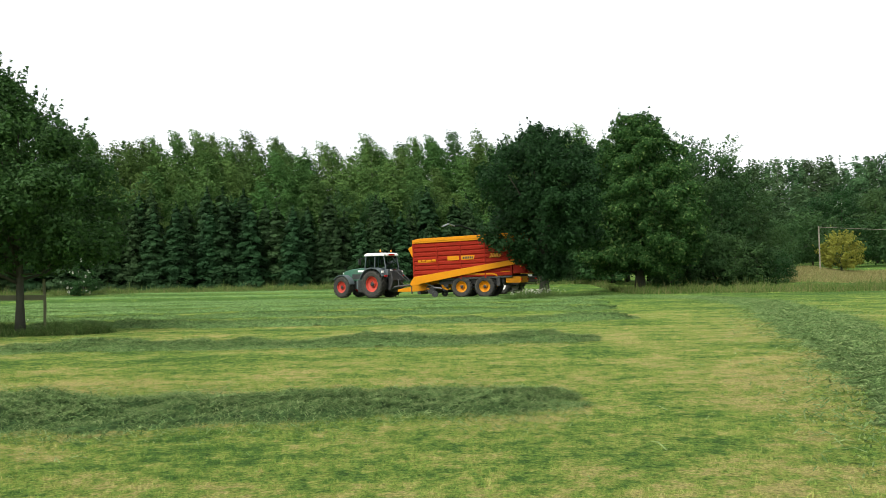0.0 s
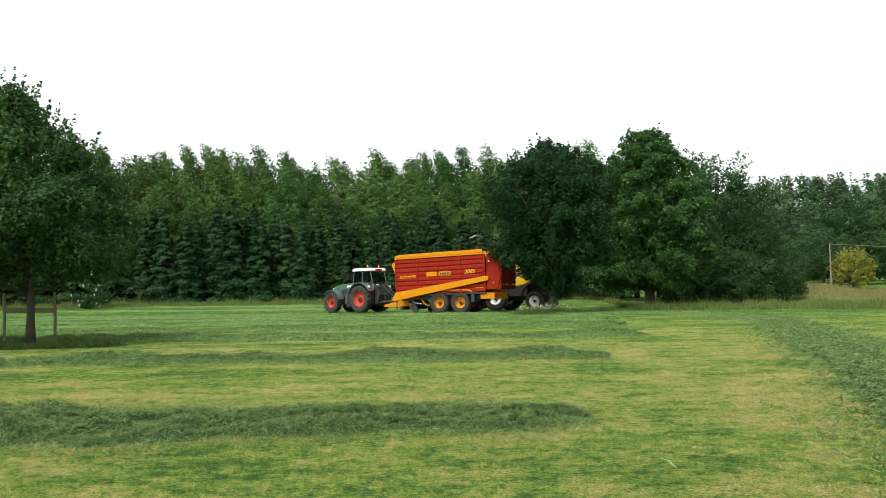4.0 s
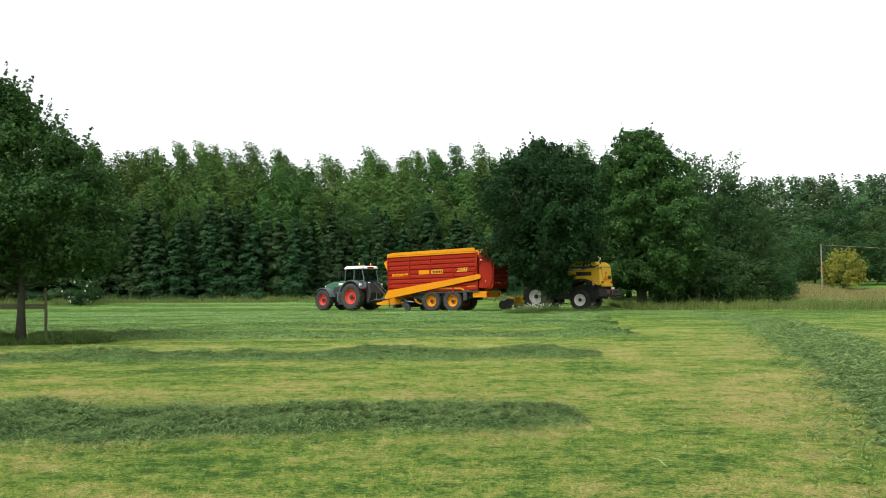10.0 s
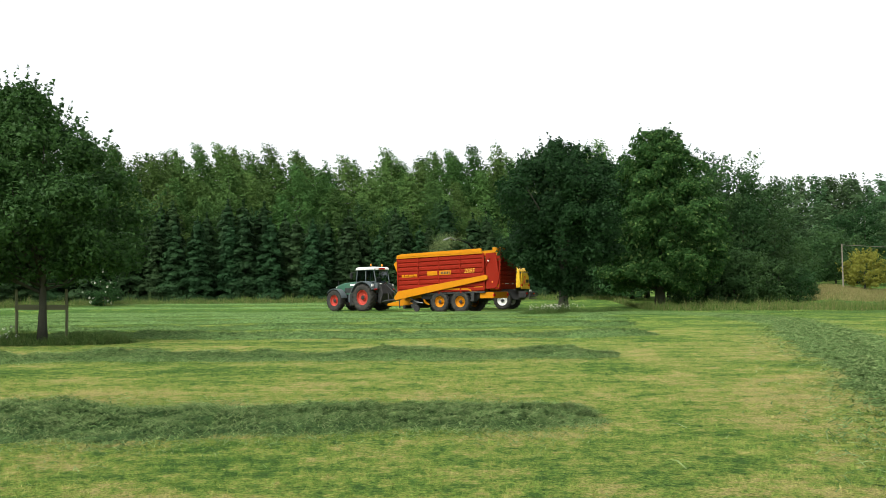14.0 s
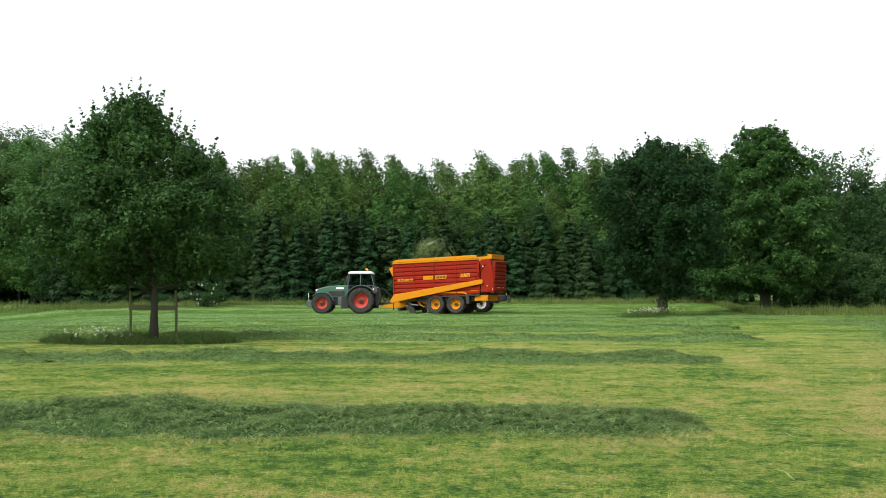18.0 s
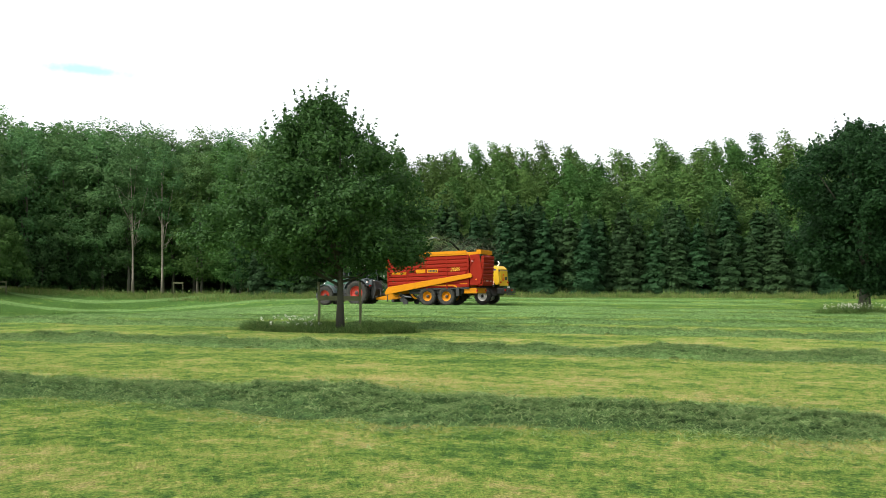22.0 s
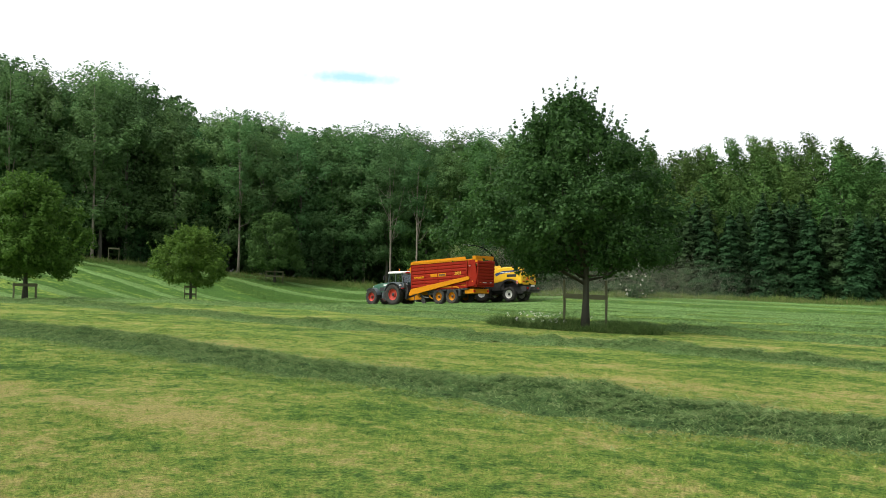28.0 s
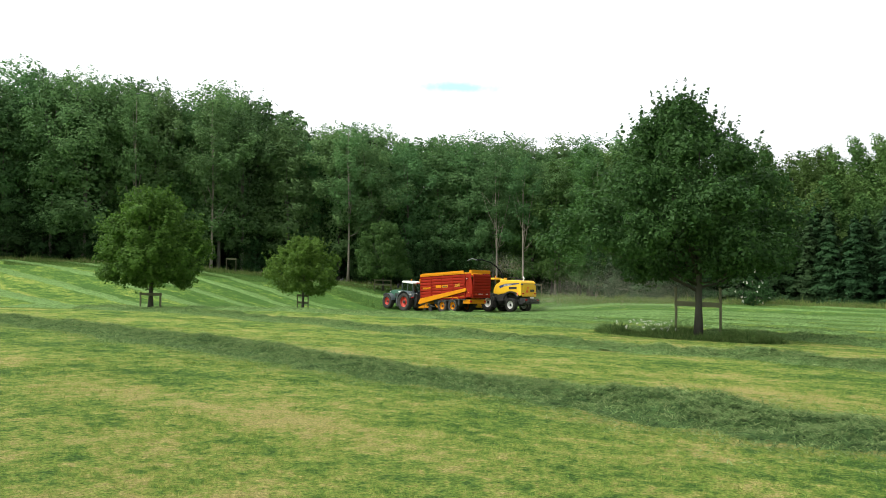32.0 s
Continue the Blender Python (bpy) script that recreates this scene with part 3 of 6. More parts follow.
def crown_mesh(name, z0, z1, rad, profile, clumps, per, leaf, rng, clump=0.2, sprigs=0, squash=0.75, lean=(0, 0), sprig_len=0.9, tri=False, shell=0.5, ruffle=0.45):
    """A crown: clumps spread through an uneven body whose radius follows profile(s), and sprigs that break its outline."""
    s = rng.uniform(0, 1, clumps * 4)
    keep = rng.uniform(0, 1, len(s)) < np.array([0.15 + 0.85 * profile(q) for q in s])
    s = s[keep][:clumps]
    n = len(s)
    a = rng.uniform(0, 2 * math.pi, n)
    ph = rng.uniform(0, 6.28, 6)
    wob = 1 + 0.10 * np.sin(2 * a + ph[0] + 3 * s) + 0.05 * np.sin(3 * a + ph[1] - 5 * s) + 0.07 * np.sin(5 * a + ph[2] + 9 * s)
    prof = np.array([profile(q) for q in s])
    rr = rad * prof * wob * np.sqrt(rng.uniform(0.12, 1, n))
    z = z0 + (z1 - z0) * s
    c = np.column_stack([rr * np.cos(a) + lean[0] * s, rr * np.sin(a) + lean[1] * s, z])
    cr = rad * clump * rng.uniform(0.6, 1.35, n) * (0.55 + 0.45 * prof)
    radii = np.column_stack([cr, cr, cr * squash])
    v, q = leaf_cards(c, radii, per, leaf, rng, tri=tri, shell=shell, ruffle=ruffle)
    if sprigs:
        k = rng.choice(n, sprigs, p=(0.15 + s) / (0.15 + s).sum())
        out = np.column_stack([np.cos(a[k]) * 0.5, np.sin(a[k]) * 0.5, 0.35 + 1.0 * s[k]])
        if abs(lean[0]) + abs(lean[1]) > 0:
            out[:, 0] += np.sign(lean[0]) * 0.35 * s[k]
        base = np.column_stack([rad * prof[k] * np.cos(a[k]) + lean[0] * s[k], rad * prof[k] * np.sin(a[k]) + lean[1] * s[k], z[k]])
        vs, qs, off = [v], [q], len(v)
        for j in range(6):
            v2, q2 = leaf_cards(base + out * sprig_len * j / 6 + rng.normal(0, 0.04, (sprigs, 3)), np.full((sprigs, 3), 0.13 * sprig_len * (1.3 - 0.19 * j)), max(6, 20 - 2 * j), leaf * 0.6, rng, tri=tri, shell=0.1, ruffle=0.8)
            vs.append(v2), qs.append(q2 + off)
            off += len(v2)
        v, q = np.concatenate(vs), np.concatenate(qs)
    return faces_mesh(name, v, q), c


def tuft_crown(name, z0, z1, rad, profile, tufts, per, leaf, rng, tuft=0.8, thin=0.45, sweep=(0, 0), droop=0.0, lift=0.5, lean=(0, 0), inner=0.35, ruffle=0.32, shoots=0, lobes=0.10, boughs=0, bough=0.3, core=0):
    """A crown of leafy shoots: each tuft is a drawn-out spray that points outward and upward (or hangs), swept by the wind."""
    s = (np.arange(tufts) + rng.uniform(0, 1, tufts)) / tufts
    prof = np.array([profile(q) for q in s])
    keep = rng.uniform(0, 1, tufts) < 0.45 + 0.55 * prof
    s, prof = s[keep], prof[keep]
    n = len(s)
    a = np.arange(n) * 2.39996 + rng.uniform(-0.6, 0.6, n)
    ph = rng.uniform(0, 6.28, 3)
    wob = 1 + lobes * (np.sin(2 * a + ph[0] + 4 * s) + 0.7 * np.sin(3 * a + ph[1] - 7 * s) + 0.6 * np.sin(5 * a + ph[2] + 13 * s))
    deep = rng.uniform(0, 1, n) < inner
    rr = rad * prof * wob * np.where(deep, rng.uniform(0.15, 0.75, n), rng.uniform(0.74, 1.0, n))
    out = np.stack([np.cos(a), np.sin(a), np.zeros(n)], -1)
    c = out * rr[:, None] + np.stack([lean[0] * s ** 1.5, lean[1] * s ** 1.5, z0 + (z1 - z0) * s], -1)
    heart = c * np.array([0.6, 0.6, 1.0]) - np.array([0, 0, 0.3])
    if boughs:
        # gather the tufts round boughs, so that masses of leaves stand out with gaps between them
        lead = rng.choice(n, min(boughs, n), replace=False)
        near = lead[np.argmin(((c[:, None] - c[None, lead]) ** 2 * np.array([1, 1, 2.2])).sum(-1), 1)]
        heart = c[near] * np.array([0.86, 0.86, 1.0]) - np.array([0, 0, 0.5 * bough * rad])
        hold = (0.55 * (1 - smooth(0.70, 0.92, s)))[:, None]
        c = c * (1 - hold) + hold * (c[near] + rng.normal(0, 1, (n, 3)) * bough * rad * np.array([0.55, 0.55, 0.36]))
    d = out * (1.0 - 0.65 * s[:, None] ** 2) + np.array([sweep[0], sweep[1], 0]) * (0.35 + 0.65 * s[:, None])
    d[:, 2] = lift * (0.3 + 1.5 * s ** 2) - droop * (1 - 0.5 * s) + rng.normal(0, 0.18, n)
    ln = tuft * rng.uniform(0.65, 1.35, n) * (0.6 + 0.4 * prof)
    share = np.full(n, 1.0)
    if shoots:
        k = rng.choice(n, shoots, p=(0.1 + s ** 1.5) / (0.1 + s ** 1.5).sum())
        oc = out[k] * (rad * prof[k] * wob[k])[:, None] + np.stack([lean[0] * s[k] ** 1.5, lean[1] * s[k] ** 1.5, z0 + (z1 - z0) * s[k]], -1)
        od = out[k] * (0.75 - 0.45 * s[k][:, None]) + np.array([sweep[0], sweep[1], 0]) * 0.6
        od[:, 2] = 0.35 + 1.0 * s[k]
        c, d, out = np.concatenate([c, oc]), np.concatenate([d, od]), np.concatenate([out, out[k]])
        heart = np.concatenate([heart, oc - od])
        ln = np.concatenate([ln, tuft * rng.uniform(0.9, 1.7, shoots)])
        share = np.concatenate([share, np.full(shoots, 0.13)])
    d /= np.linalg.norm(d, axis=1)[:, None]
    k = np.repeat(np.arange(len(c)), np.maximum((per * share * (ln / tuft) ** 1.3).astype(int), 4))
    m = len(k)
    u = rng.uniform(-0.45, 1.0, m)
    w = rng.normal(0, 0.5, (m, 3))
    w -= (w * d[k]).sum(1)[:, None] * d[k]
    stem = share[k] < 0.9
    wide = thin * ln[k] * np.where(stem, 0.22 * (1.2 - u), 1.1 - 0.65 * np.clip(u, 0, 1) ** 2) * rng.uniform(0.6, 1.25, m)
    p = c[k] + d[k] * (u * ln[k])[:, None] + w * wide[:, None]
    p[:, 2] = np.maximum(p[:, 2], 0.12)
    away = p - heart[k]
    away /= np.linalg.norm(away, axis=1)[:, None] + 1e-6
    nn = w * 0.9 + away * 0.7 + np.array([0, 0, 0.40]) + rng.normal(0, ruffle, (m, 3))
    size = np.full(m, leaf)
    if core:
        # the shaded inner leaves, seen only through gaps
        si = rng.uniform(0.02, 0.93, core)
        ai, ri = rng.uniform(0, 6.2832, core), rad * np.array([profile(q) for q in si]) * np.sqrt(rng.uniform(0.04, 0.42, core))
        oi = np.stack([np.cos(ai), np.sin(ai), np.zeros(core)], -1)
        p = np.concatenate([p, oi * ri[:, None] + np.stack([lean[0] * si ** 1.5, lean[1] * si ** 1.5, z0 + (z1 - z0) * si], -1)])
        nn = np.concatenate([nn, oi + np.array([0, 0, 0.5]) + rng.normal(0, 0.4, (core, 3))])
        size = np.concatenate([size, np.full(core, leaf * 1.5)])
    v, q = leaf_tris(p, nn, size, rng)
    return faces_mesh(name, v, q), c[:n] * np.array([0.8, 0.8, 1.0])


def leaf_tris(p, nn, leaf, rng):
    """One small triangle a leaf, at p, facing nn."""
    m = len(p)
    nn = nn / (np.linalg.norm(nn, axis=1)[:, None] + 1e-9)
    t = np.cross(nn, rng.normal(size=(m, 3)))
    t /= np.linalg.norm(t, axis=1)[:, None] + 1e-9
    b = np.cross(nn, t)
    l = (leaf * rng.uniform(0.6, 1.4, m))[:, None]
    v = np.stack([p - t * l * 0.5 - b * l * 0.42, p - t * l * 0.5 + b * l * 0.42, p + t * l * 0.6], 1).reshape(-1, 3)
    return v, np.arange(m * 3).reshape(-1, 3)


def trunk_mesh(name, tall, r, targets, rng, limbs=7, lean=(0, 0), fork=0.25, sides=9):
    bm = bmesh.new()
    pts = [(lean[0] * f ** 2 + 0.12 * r * math.sin(5 * f + 1), lean[1] * f ** 2 + 0.12 * r * math.cos(4 * f), tall * f - 0.15 * (f == 0)) for f in np.linspace(0, 1, 8)]
    add_tube(bm, pts, [r * (1.35 if i == 0 else 1) * (1 - 0.88 * i / 7) for i in range(8)], sides)
    if len(targets):
        for k in rng.choice(len(targets), min(limbs, len(targets)), replace=False):
            tg = np.array(targets[k])
            f = np.clip(fork + (1 - fork) * rng.uniform(0.0, 0.75), 0, 0.9)
            f = min(f, max(fork * 0.8, tg[2] / tall - 0.12))
            o = np.array([lean[0] * f ** 2, lean[1] * f ** 2, tall * f])
            mid = (o + tg) / 2 + np.array([0, 0, -0.05 * tall * rng.uniform(0, 1)])
            rl = r * (1 - 0.8 * f) * 0.5
            add_tube(bm, [o, mid, tg], [rl, rl * 0.6, rl * 0.2], 6)
    me = bpy.data.meshes.new(name)
    bm.to_mesh(me)
    bm.free()
    me.polygons.foreach_set("use_smooth", np.full(len(me.polygons), True))
    return me


def make_tree(name, label, at, trunk, bark, crown, leaves, group="", category="tree"):
    t = thing(name, label, category, at, group)
    put("trunk", trunk, bark, t)
    put("crown", crown, leaves, t)
    return t


def round_profile(low=0.5, peak=0.4, tip=0.1):
    def f(s):
        if s < peak:
            return low + (1 - low) * math.sin(math.pi / 2 * s / peak)
        return tip + (1 - tip) * math.cos(math.pi / 2 * (s - peak) / (1 - peak)) ** 0.9
    return f


def polar(a, d):
    x, y = -math.sin(radians(a)) * d, math.cos(radians(a)) * d
    return x, y


def stand(a, d, turn=0.0, sink=0.0):
    x, y = polar(a, d)
    return pose(x, y, hz(x, y) - sink, 0, 0, turn)


def tree_guard(at, spacing, tall, rails, posts, label):
    """Stakes and rails round a young trunk."""
    g = thing("tree_guard", label, "tree guard", at)
    n = len(posts)
    for x, y in posts:
        part("stake", tube([(x * spacing, y * spacing, -0.2), (x * spacing + 0.01, y * spacing, tall * 0.5), (x * spacing - 0.02, y * spacing, tall)], [0.05, 0.048, 0.043], 8), WOOD, g)
    for z in rails:
        for i in range(n):
            a, b = posts[i], posts[(i + 1) % n]
            if n == 2 and i == 1:
                break
            p, q = Vector((a[0] * spacing, a[1] * spacing, z)), Vector((b[0] * spacing, b[1] * spacing, z - 0.03))
            m = Matrix.Translation((p + q) / 2) @ (q - p).to_track_quat("X", "Z").to_matrix().to_4x4()
            part("rail", box(-(q - p).length / 2 - 0.05, (q - p).length / 2 + 0.05, -0.065, -0.04, -0.085, 0.085, tilt=m), WOOD, g)
    return g


def build_single_trees():
    rng = np.random.default_rng(21)
    # oak with stakes
    prof = lambda s: float(np.interp(s, (0, 0.10, 0.28, 0.5, 0.7, 0.86, 1.0), (0.50, 0.93, 1.0, 0.80, 0.56, 0.33, 0.10)))
    cr, c = tuft_crown("oak_crown", 2.25, 8.05, 3.95, prof, 560, 175, 0.112, rng, tuft=0.66, thin=0.72, lift=0.45, droop=0.1, inner=0.36, ruffle=0.55, shoots=150, lobes=0.08, boughs=90, bough=0.16, core=2500, lean=(-0.25, 0))
    cr.transform(Matrix.Translation((-0.6, 0, 0)))
    c = c - np.array([0.6, 0, 0])
    tr = trunk_mesh("oak_trunk", 7.0, 0.14, c, rng, 40, fork=0.24)
    make_tree("oak_tree", "dark green young oak with a pointed crown and wooden stakes", stand(27.0, 30.0), tr, BARK, cr, OAK)
    tree_guard(stand(27.0, 30.0, 24), 0.74, 1.75, (1.18,), ((-1, 0.0), (0.98, 0.12)), "two weathered stakes with a wooden cross rail at the oak")
    # maple, full crown nearly to the ground
    prof = lambda s: float(np.interp(s, (0, 0.10, 0.22, 0.4, 0.6, 0.78, 0.92, 1.0), (0.18, 0.40, 0.72, 1.0, 0.94, 0.76, 0.46, 0.14)))
    cr, c = tuft_crown("maple_crown", 1.5, 11.2, 4.8, prof, 560, 165, 0.16, rng, tuft=0.85, thin=0.72, lift=0.4, droop=0.05, inner=0.4, ruffle=0.5, shoots=90, lobes=0.13, boughs=56, bough=0.21, core=4000)
    tr = trunk_mesh("maple_trunk", 9.5, 0.32, c, rng, 26, fork=0.14)
    make_tree("maple_tree", "broad dark green maple with long grass round its trunk", stand(-6.9, 57.0), tr, BARK, cr, MAPLE)
    # lime, egg-shaped, its twigs hanging
    prof = lambda s: float(np.interp(s, (0, 0.12, 0.35, 0.6, 0.8, 0.93, 1.0), (0.66, 0.92, 1.0, 0.86, 0.62, 0.38, 0.16)))
    cr, c = tuft_crown("lime_crown", 1.5, 14.3, 5.1, prof, 900, 120, 0.19, rng, tuft=0.80, thin=0.62, lift=0.25, droop=0.55, inner=0.42, ruffle=0.45, shoots=40, lobes=0.05, boughs=150, bough=0.13, core=6000)
    tr = trunk_mesh("lime_trunk", 11, 0.40, c, rng, 16, fork=0.12)
    make_tree("lime_tree", "tall egg-shaped lime tree with bright lower leaves", stand(-13.3, 70.0), tr, BARK, cr, LIME)
    # two young oaks in guards
    cr, c = tuft_crown("young_crown", 1.7, 7.9, 3.7, round_profile(0.62, 0.34, 0.22), 400, 115, 0.165, rng, tuft=0.80, thin=0.62, lift=0.30, droop=0.25, inner=0.34, ruffle=0.45, shoots=60, lobes=0.11, boughs=50, bough=0.18, core=1700)
    tr = trunk_mesh("young_trunk", 6.5, 0.17, c, rng, 16, fork=0.25)
    make_tree("young_oak", "round yellow-green young oak in a stake guard", stand(63.4, 60.0), tr, BARK, cr, YOUNG, "young trees on the meadow")
    tree_guard(stand(63.4, 60.0, 65), 0.8, 1.15, (1.05,), ((-0.8, -0.8), (0.8, -0.8), (0.8, 0.8), (-0.8, 0.8)), "low four-stake timber guard with top rails")
    cr, c = tuft_crown("small_crown", 1.8, 6.3, 2.7, round_profile(0.70, 0.35, 0.25), 250, 105, 0.155, rng, tuft=0.68, thin=0.62, lift=0.35, droop=0.2, inner=0.34, ruffle=0.45, shoots=40, lobes=0.11, boughs=36, bough=0.2, core=400)
    tr = trunk_mesh("small_trunk", 5.2, 0.13, c, rng, 14, fork=0.28)
    make_tree("young_oak", "small round young oak with two stakes", stand(53.6, 72.0), tr, BARK, cr, YOUNG, "young trees on the meadow")
    tree_guard(stand(53.6, 72.0, 50), 0.5, 1.6, (0.9, 1.5), ((-0.9, 0), (0.9, 0.1)), "two stakes and a rail beside a small oak")
    cr, c = tuft_crown("edge_crown", 1.6, 9.0, 3.5, round_profile(0.7, 0.3, 0.2), 260, 80, 0.20, rng, tuft=0.8, thin=0.62, lift=0.45, inner=0.34, shoots=30, boughs=36, bough=0.2, core=400)
    tr = trunk_mesh("edge_trunk", 7, 0.16, c, rng, 12, fork=0.25)
    make_tree("young_maple", "round dull green young tree in a timber guard", stand(48.2, 112.0), tr, BARK, cr, ALDER, "young trees on the meadow")
    tree_guard(stand(48.2, 112.0, 50), 1.2, 1.5, (0.8, 1.4), ((-0.9, -0.6), (0.9, -0.6), (0.9, 0.8), (-0.9, 0.8)), "leaning timber guard with rails at the wood's edge")
    tree_guard(stand(58.4, 116.0, 50), 0.8, 1.9, (1.8,), ((-0.8, 0), (0.8, 0)), "two tall stakes with a cross rail under the wood")
    tree_guard(stand(37.6, 106.0, 30), 0.7, 1.6, (1.5,), ((-0.8, 0), (0.8, 0)), "two stakes with a cross rail before the wood")
    # yellow willow bush and elder bush
    cr, c = tuft_crown("willow_crown", 0.5, 4.2, 2.0, round_profile(0.8, 0.4, 0.35), 160, 60, 0.16, rng, tuft=0.6, thin=0.45, lift=0.6, shoots=30)
    make_tree("willow_bush", "rounded yellow-green willow bush on the bank", stand(-25.6, 100.0), trunk_mesh("willow_trunk", 3, 0.12, c, rng, 8), BARK, cr, WILLOW, category="bush")
    cr, c = crown_mesh("elder_crown", 0.1, 3.4, 1.5, round_profile(0.8, 0.4, 0.4), 60, 40, 0.2, rng, clump=0.25)
    el = make_tree("elder_bush", "elder bush with white flower heads before the spruces", stand(23.4, 88.0), trunk_mesh("elder_trunk", 1.8, 0.06, c, rng, 6), BARK, cr, BUSH, category="bush")
    f = c[rng.choice(len(c), 46)] * np.array([1.3, 1.3, 1.05])
    v, q = leaf_cards(f, np.full((len(f), 3), 0.12), 9, 0.10, rng)
    put("flower_heads", mesh("flower_heads", v, q), ELDER, el, "flat white elder flowers")["kind"] = "stuff"


def spruce_mesh(name, tall, rad, rng):
    """Tiers of drooping boughs: each a convex fan of needle sprays with twigs hanging from its outer half."""
    ps, ns = [], []
    z = 0.3
    while z < tall - 0.15:
        f = 1 - z / tall
        r = rad * (0.06 + 0.94 * f ** 0.70) * rng.uniform(0.86, 1.08)
        n = max(4, int(4 + 5 * f))
        a0 = rng.uniform(0, 6.28)
        for j in range(n):
            a = a0 + 2 * math.pi * (j + rng.uniform(-0.3, 0.3)) / n
            rl = r * rng.uniform(0.78, 1.15)
            zz = z + rng.uniform(-0.24, 0.24)
            m = int(30 + 74 * rl)
            u = rng.uniform(0.12, 1, m) ** 0.8
            w = rng.uniform(-1, 1, m) * 0.42 * rl * np.sin(np.pi * np.clip(u * 0.8 + 0.12, 0, 1))
            out = np.array([math.cos(a), math.sin(a), 0.0])
            side = np.array([-math.sin(a), math.cos(a), 0.0])
            hang = np.where(rng.uniform(0, 1, m) < 0.45, rng.uniform(0, 0.45, m), 0.0)
            p = out * (rl * u)[:, None] + side * w[:, None]
            p[:, 2] = zz + rl * (0.26 * u - 0.50 * u ** 2) - 0.22 * np.abs(w) - hang + rng.normal(0, 0.03, m)
            nn = out * (0.25 + 0.55 * u)[:, None] + side * (0.6 * w / rl)[:, None] + np.array([0, 0, 1.0]) + rng.normal(0, 0.28, (m, 3))
            ps.append(p), ns.append(nn)
        z += (0.34 + 0.48 * f) * rng.uniform(0.85, 1.15)
    k = 60
    ps.append(np.column_stack([rng.normal(0, 0.05, k), rng.normal(0, 0.05, k), tall + rng.uniform(-0.7, 0.45, k)]))
    ns.append(rng.normal(0, 0.5, (k, 3)) + np.array([0, 0, 0.6]))
    v, q = leaf_tris(np.concatenate(ps), np.concatenate(ns), 0.21, rng)
    return faces_mesh(name, v, q)


def build_wood():
    rng = np.random.default_rng(31)
    kinds = {}

    def kind(key, n, build):
        kinds[key] = [build(i) for i in range(n)]

    def decid(key, name, tall, rad, z0, prof, tufts, per, leaf, r, bark, mat, label, lean=(0, 0), fork=0.3, limbs=9, n=4, **k):
        def build(i):
            cr, c = tuft_crown(name + "_crown", z0, tall, rad * rng.uniform(0.9, 1.1), prof, tufts, per, leaf, rng, lean=lean, **k)
            tr = trunk_mesh(name + "_trunk", tall * 0.86, r, c, rng, limbs, lean=lean, fork=fork, sides=7)
            return make_tree(name, label, pose(0, 0, -500), tr, bark, cr, mat, "trees of the wood")
        kind(key, n, build)

    cone = lambda s: float(np.interp(s, (0, 0.2, 0.45, 0.7, 0.88, 1.0), (0.80, 1.0, 0.92, 0.62, 0.32, 0.08)))
    dome = lambda s: float(np.interp(s, (0, 0.2, 0.5, 0.75, 0.92, 1.0), (0.62, 0.88, 1.0, 0.84, 0.52, 0.20)))
    full = lambda s: float(np.interp(s, (0, 0.2, 0.5, 0.75, 0.92, 1.0), (0.74, 0.96, 1.0, 0.80, 0.48, 0.20)))
    wind = (-0.55, 0.0)
    decid("alder", "alder_tree", 18.0, 3.2, 2.2, cone, 190, 76, 0.20, 0.16, BARK, ALDER, "slim light green alder in the wood", lean=(-1.2, 0), n=6, tuft=1.25, thin=0.58, lift=0.7, sweep=wind, shoots=6, inner=0.30, boughs=30, bough=0.26, core=1700)
    decid("poplar", "poplar_tree", 23.3, 4.7, 3.4, dome, 230, 68, 0.25, 0.20, POPLAR_BARK, POPLAR, "tall poplar with a pale trunk in the wood", lean=(-1.2, 0), fork=0.3, limbs=14, n=6, tuft=1.5, thin=0.58, lift=0.5, sweep=wind, shoots=12, inner=0.30, lobes=0.14, boughs=24, bough=0.27, core=2200)
    decid("bare", "poplar_tree", 23.0, 4.2, 9.0, dome, 130, 66, 0.25, 0.20, PALE_BARK, POPLAR, "poplar with a high crown on a long pale bare trunk", lean=(-0.8, 0), fork=0.34, limbs=14, n=2, tuft=1.4, thin=0.55, lift=0.5, sweep=wind, shoots=10, inner=0.3, lobes=0.14, boughs=16, bough=0.27)
    decid("broadleaf", "broadleaf_tree", 14.3, 4.0, 0.9, full, 200, 50, 0.24, 0.2, BARK, BUSH, "full dark green broadleaf tree at the wood's edge", tuft=1.1, thin=0.62, lift=0.4, sweep=(-0.2, 0), shoots=10, inner=0.25, lobes=0.13, boughs=28, bough=0.25, core=1100)
    decid("bush", "bush_tree", 6.0, 2.9, 0.4, full, 90, 44, 0.21, 0.08, BARK, BUSH, "dense green shrub under the trees", n=3, tuft=0.85, thin=0.62, lift=0.5, shoots=10, inner=0.2, lobes=0.14, boughs=16, bough=0.26, core=450)
    decid("deep", "broadleaf_tree", 15.0, 4.6, 0.9, full, 120, 50, 0.38, 0.2, BARK, BUSH, "full broadleaf tree deep in the wood", n=3, tuft=1.5, thin=0.62, lift=0.6, sweep=(-0.2, 0), shoots=6, inner=0.25, lobes=0.13, boughs=18, bough=0.25, core=500)
    decid("far", "alder_tree", 18.4, 3.0, 0.8, cone, 120, 40, 0.36, 0.16, BARK, HAZY_ALDER, "alder in the far wood, leaves tinted bluish for haze", lean=(-0.8, 0), n=3, tuft=1.5, thin=0.60, lift=0.7, sweep=(-0.3, 0), shoots=4, inner=0.2, boughs=16, bough=0.25, core=500)
